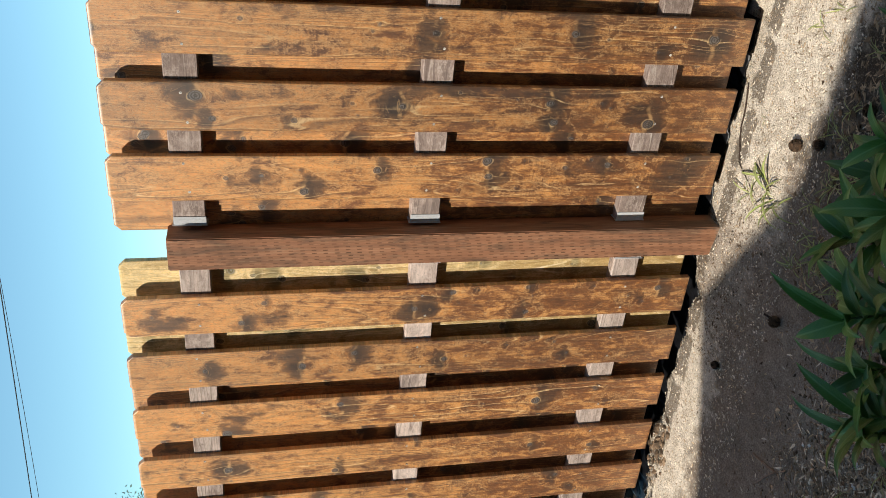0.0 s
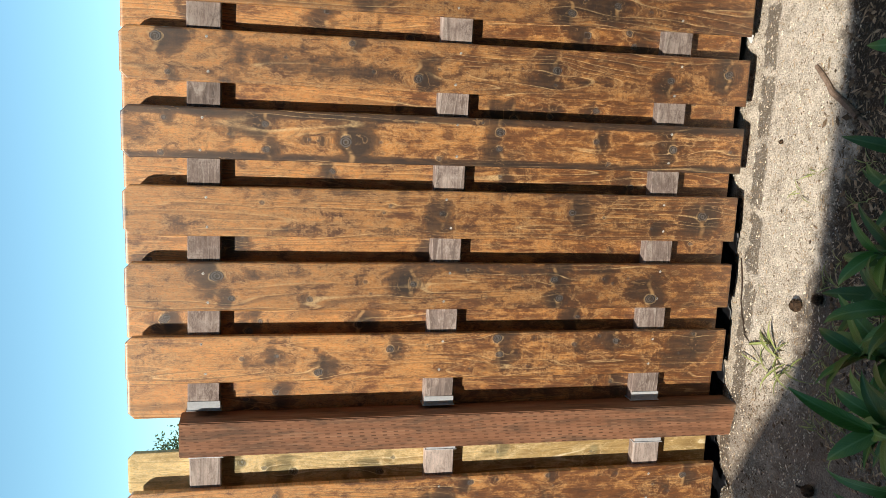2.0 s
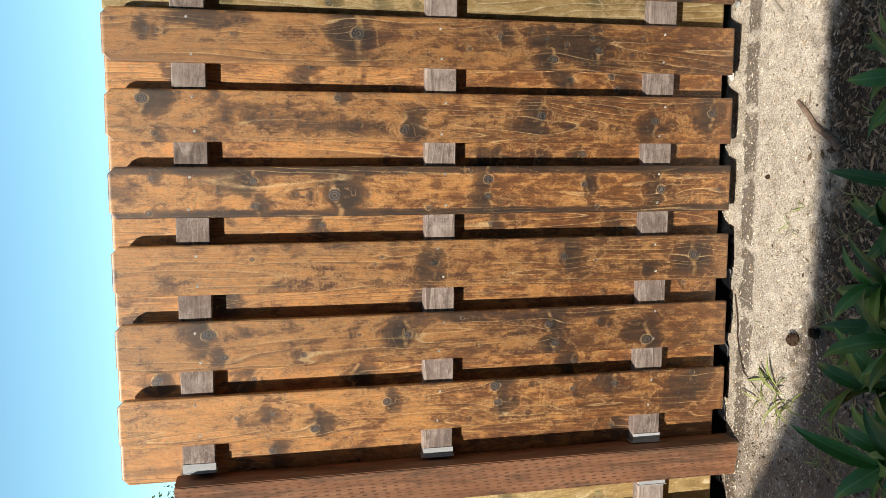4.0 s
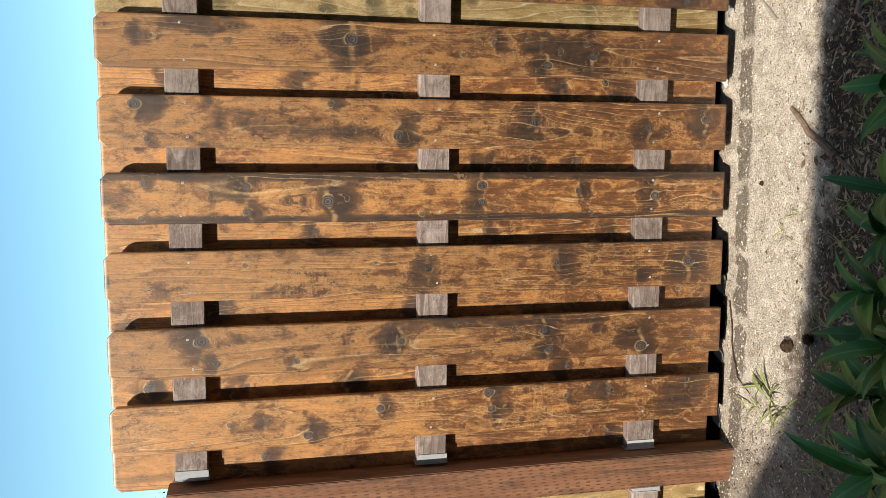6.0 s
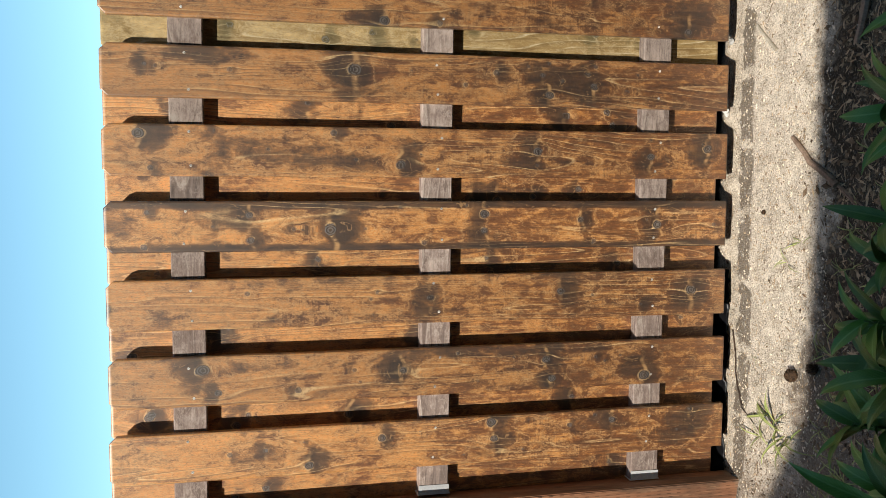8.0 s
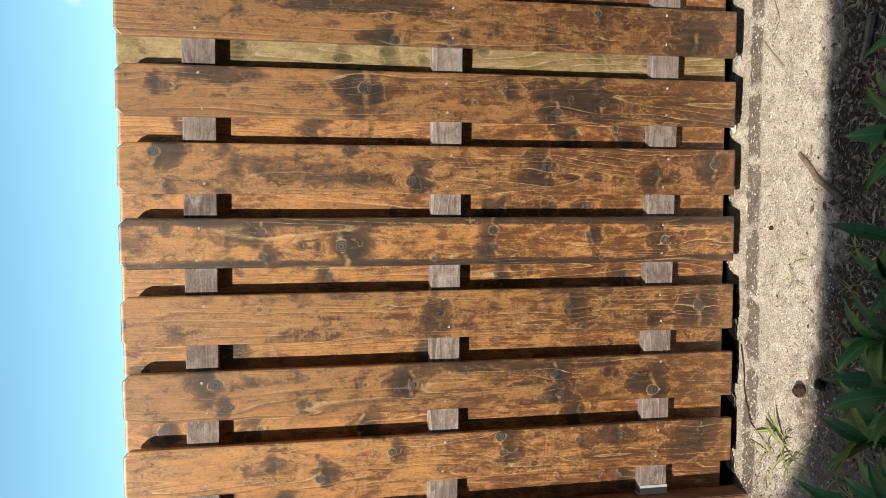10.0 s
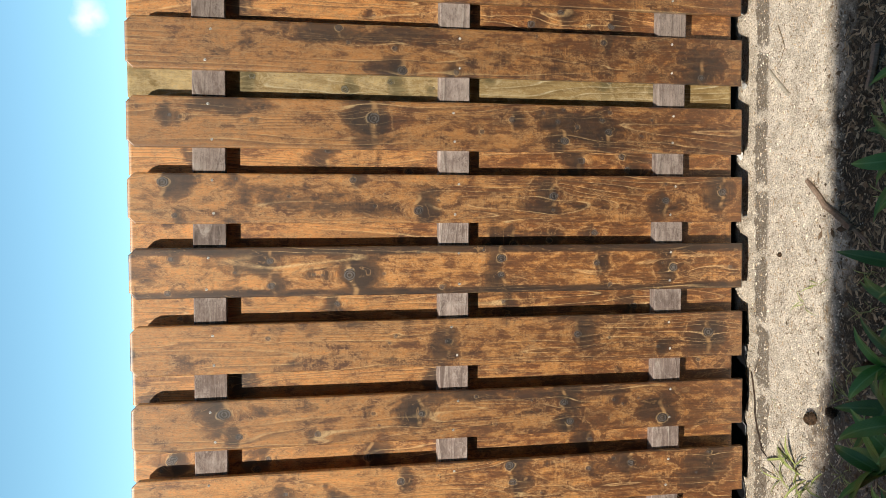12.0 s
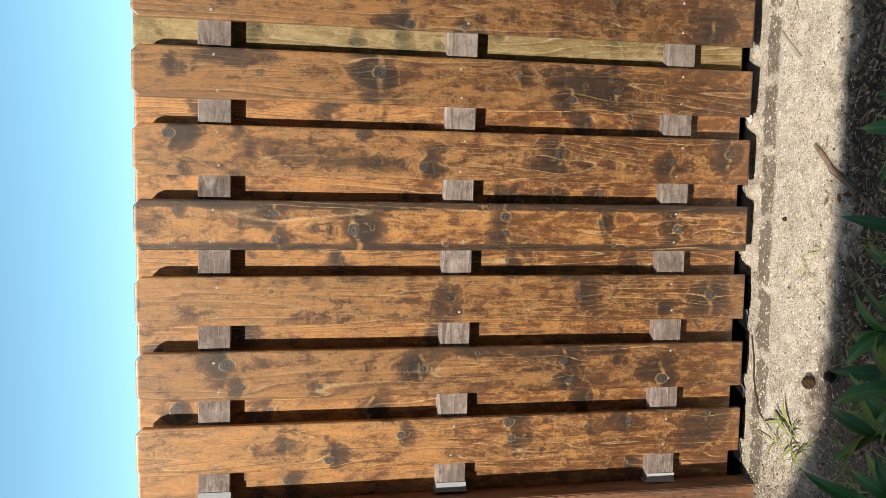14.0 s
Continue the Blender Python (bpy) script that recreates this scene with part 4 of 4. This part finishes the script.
# two white stones stand in for sunlit sand in the gaps
stone(1.09, 0.05, 0.016, WHITE_STONE, "white stone standing in for sunlit sand under the fence")
stone(1.31, 0.05, 0.014, WHITE_STONE, "white stone standing in for sunlit sand under the fence")


def scatter(name, n, where, size, material, seed, label, long=1.0):
    """Many small chips or pebbles lying on the ground, as one mesh."""
    rng = random.Random(seed)
    verts, faces = [], []
    base = [(-1, 0, 0), (1, 0, 0), (0, -1, 0), (0, 1, 0), (0.1, 0.1, 1), (0, 0, -0.6)]
    tri = [(0, 2, 4), (2, 1, 4), (1, 3, 4), (3, 0, 4), (2, 0, 5), (1, 2, 5), (3, 1, 5), (0, 3, 5)]
    while n:
        x, y = where(rng)
        n -= 1
        s = size * rng.uniform(0.4, 1.0) ** 1.3
        a, tilt = rng.uniform(0, 6.283), rng.uniform(-0.25, 0.25)
        l = long * rng.uniform(0.5, 1.3) if long > 1 else 1.0
        w = 1.0 if long == 1 else rng.uniform(0.7, 1.5)
        z = ground_z(x, y)
        k = len(verts)
        for bx, by, bz in base:
            px, py, pz = bx * s * l * rng.uniform(0.8, 1.2), by * s * w * rng.uniform(0.7, 1.3), bz * s * 0.6
            verts.append((x + px * math.cos(a) - py * math.sin(a), y + px * math.sin(a) + py * math.cos(a), z + pz + px * tilt + s * 0.25))
        faces += [tuple(k + i for i in f) for f in tri]
    return tagged(new(name, mesh_of(name, verts, faces, material)), label, "litter", kind="stuff")


def on_sand(r):
    return r.uniform(-1.7, 2.1), -0.36 + 0.46 * r.random()


def on_soil(r):
    return r.uniform(-1.7, 2.1), -0.24 - 1.13 * (0.5 * r.random() + 0.5 * r.random()) ** 0.9


def on_litter(r):
    """Soil litter, thick by the plants and thin on the trodden soil beyond the post."""
    while True:
        x, y = on_soil(r)
        if r.random() < 0.38 + 0.62 * max(0.0, min(1.0, (x - 0.1) / 0.5)) or (y < -0.75 and r.random() < 0.6):
            return x, y


def on_foot(r):
    return r.uniform(-0.55, 0.1), r.gauss(-0.1, 0.06)


scatter("sand_grit", 9000, on_sand, 0.0029, STONE, 21, "pale coarse grit on the sand strip")
scatter("sand_chips", 9000, on_sand, 0.0021, CHIP, 22, "dry straw and wood slivers on sand", 4.5)
scatter("sand_flakes", 9000, on_sand, 0.0035, SAND_CHIP, 28, "pale flakes of wood and grit on sand", 2.0)
scatter("dark_specks", 350, on_sand, 0.0022, DARK_CHIP, 27, "brown crumbs of bark on sand", 2.0)
scatter("soil_grit", 3000, on_soil, 0.0030, STONE, 23, "grey grit and gravel on brown soil")
scatter("dry_litter", 11000, on_litter, 0.0023, CHIP, 24, "dry needles, straw and chips on soil", 7.0)
scatter("bark_litter", 11000, on_litter, 0.0042, DARK_CHIP, 25, "brown bark crumbs and dead leaves on soil", 2.6)


def in_corner(r):
    return r.gauss(-0.85, 0.22), r.gauss(-0.98, 0.12)


def by_plants(r):
    return r.uniform(-0.1, 1.5), r.gauss(-0.58, 0.12)


scatter("dead_leaves", 600, in_corner, 0.011, DEAD_LEAF, 31, "curled pale dead leaves heaped on soil", 1.6)


def by_stones(r):
    return r.gauss(-0.45, 0.25), r.gauss(-0.86, 0.14)


scatter("pale_gravel", 40, by_stones, 0.009, WHITE_STONE, 41, "pale broken stones among dry litter")
scatter("corner_twigs", 1500, by_stones, 0.0028, CHIP, 42, "dry twigs and stalks on shaded soil", 10.0)
scatter("corner_bark", 1800, by_stones, 0.0055, DARK_CHIP, 43, "dark bark crumbs on shaded soil", 2.2)
for x, y, n in ((-0.36, -0.88, 7), (-0.6, -0.78, 5), (-0.2, -0.92, 6)):
    grass_tuft(x, y, n, 0.7, random.Random(int(900 + 10 * x)))
scatter("plant_mulch", 2600, by_plants, 0.0035, CHIP, 32, "dry stalks and mulch under the plants", 7.0)
scatter("plant_bark", 1100, by_plants, 0.008, DARK_CHIP, 33, "dark bark chunks under the plants", 2.0)
def in_mulch(r):
    return r.uniform(0.25, 1.7), -0.36 - 0.42 * r.random() ** 0.8


def at_far_foot(r):
    return r.gauss(-1.08, 0.07), r.gauss(-0.01, 0.03)


def in_far_corner(r):
    return r.gauss(-0.75, 0.36), r.gauss(-0.88, 0.15)


scatter("corner_straw", 2600, in_far_corner, 0.0036, SAND_CHIP, 54, "pale straw and dry stalks on shaded soil", 6.0)
scatter("corner_flakes", 700, in_far_corner, 0.0085, DEAD_LEAF, 55, "broken dead leaves on shaded soil", 1.5)
scatter("mulch_slivers", 1500, in_mulch, 0.0036, CHIP, 51, "pale dry wood slivers and straw in shade", 6.0)
scatter("mulch_flakes", 900, in_mulch, 0.0065, CHIP, 52, "dry brown bark flakes in shade", 2.2)
scatter("foot_leaves", 70, at_far_foot, 0.014, DARK_CHIP, 53, "dark curled leaves against the fence foot", 1.8)
scatter("foot_litter", 1200, on_foot, 0.0028, DARK_CHIP, 26, "brown crumbs heaped at the post foot", 2.5)


# ---- overhead cables beyond the fence ----
def cable(points, sag, r, label):
    pts = []
    for p, q in zip(points, points[1:]):
        pts += [Vector(p).lerp(Vector(q), t) - Vector((0, 0, sag * 4 * t * (1 - t))) for t in [i / 24 for i in range(24)]]
    pts.append(Vector(points[-1]))
    v, f = tube(pts, [r] * len(pts), 6)
    return tagged(new("overhead_cable", mesh_of("overhead_cable", v, f, WIRE, True)), label, "cable", "overhead cables")


def utility_pole(x, y, top, arm_z):
    pole = tagged(new("utility_pole"), "tall weathered wooden utility pole with crossarm", "utility pole", "utility poles")
    pole.matrix_basis = pose(x, y, -0.3)
    v, f = tube([(0, 0, 0), (0, 0, top * 0.5), (0, 0, top)], [0.15, 0.13, 0.11], 12)
    part("shaft", mesh_of("pole_shaft", v, f, TREE_BARK, True), pole)
    part("crossarm", bm_mesh("pole_crossarm", box(bmesh.new(), -0.06, 0.06, -0.9, 0.9, arm_z + 0.3 - 0.06, arm_z + 0.3 + 0.06, 0.01), TREE_BARK), pole)


utility_pole(-26.0, 12.6, 8.2, 7.1)
utility_pole(9.0, 12.6, 13.5, 12.5)
cable([(-26.0, 12.5, 7.1), (-5.5, 12.5, 6.2), (9.0, 12.5, 12.5)], 0.03, 0.011, "thin black overhead cable against the sky")
cable([(-26.0, 12.7, 6.95), (-6.1, 12.7, 6.32), (9.0, 12.7, 12.4)], 0.12, 0.006, "very thin dark overhead cable against the sky")


# ---- trees beyond the fence ----
def tree(x, y, height, spread_r, n, seed, label):
    rng = random.Random(seed)
    ob = tagged(new("tree"), label, "tree", "trees beyond the fence")
    ob.matrix_basis = pose(x, y, -0.06)
    pts = [(0.1 * math.sin(t * 3), 0.08 * math.cos(t * 4), height * 0.9 * t - 0.1) for t in (0, 0.2, 0.4, 0.6, 0.8, 1)]
    v, f = tube(pts, [0.16, 0.13, 0.1, 0.07, 0.045, 0.02], 8)
    ends = []
    for k in range(16):
        t = 0.3 + 0.65 * k / 16
        a = k * 2.4
        r = spread_r * math.sin(math.pi * min(1, 0.25 + 0.75 * t)) * rng.uniform(0.7, 1.1)
        p0 = Vector((0, 0, height * 0.9 * t))
        p1 = p0 + Vector((r * math.cos(a), r * math.sin(a), r * 0.55))
        vv, ff = tube([p0, p0.lerp(p1, 0.5) + Vector((0, 0, 0.05)), p1], [0.04, 0.025, 0.01], 5)
        f = f + [tuple(len(v) + i for i in q) for q in ff]
        v = v + vv
        ends += [p0.lerp(p1, 0.55), p1, p0.lerp(p1, 0.8)]
    ends.append(Vector((0, 0, height * 0.93)))
    part("trunk", mesh_of("trunk", v, f, TREE_BARK), ob)
    verts, faces = [], []
    for _ in range(n):
        c = rng.choice(ends) + Vector((rng.gauss(0, 0.17), rng.gauss(0, 0.17), rng.gauss(0, 0.15)))
        q = Euler((rng.uniform(0, 6.3), rng.uniform(0, 6.3), rng.uniform(0, 6.3))).to_matrix()
        s = rng.uniform(0.025, 0.045)
        k = len(verts)
        verts += [c + q @ Vector(p) * s for p in ((0, -1, 0), (0.45, 0, 0.1), (0, 1.1, 0), (-0.45, 0, 0.1))]
        faces += [(k, k + 1, k + 2), (k, k + 2, k + 3)]
    part("crown", mesh_of("crown", verts, faces, TREE_LEAF), ob)


tree(-5.75, 12.6, 3.5, 0.75, 14000, 41, "small leafy tree beyond the fence")
tree(-14.6, 12.8, 5.0, 1.3, 6000, 42, "broad pale green tree beyond the fence")
tree(-10.0, 19.0, 3.6, 1.3, 5000, 43, "low leafy tree far beyond the fence")
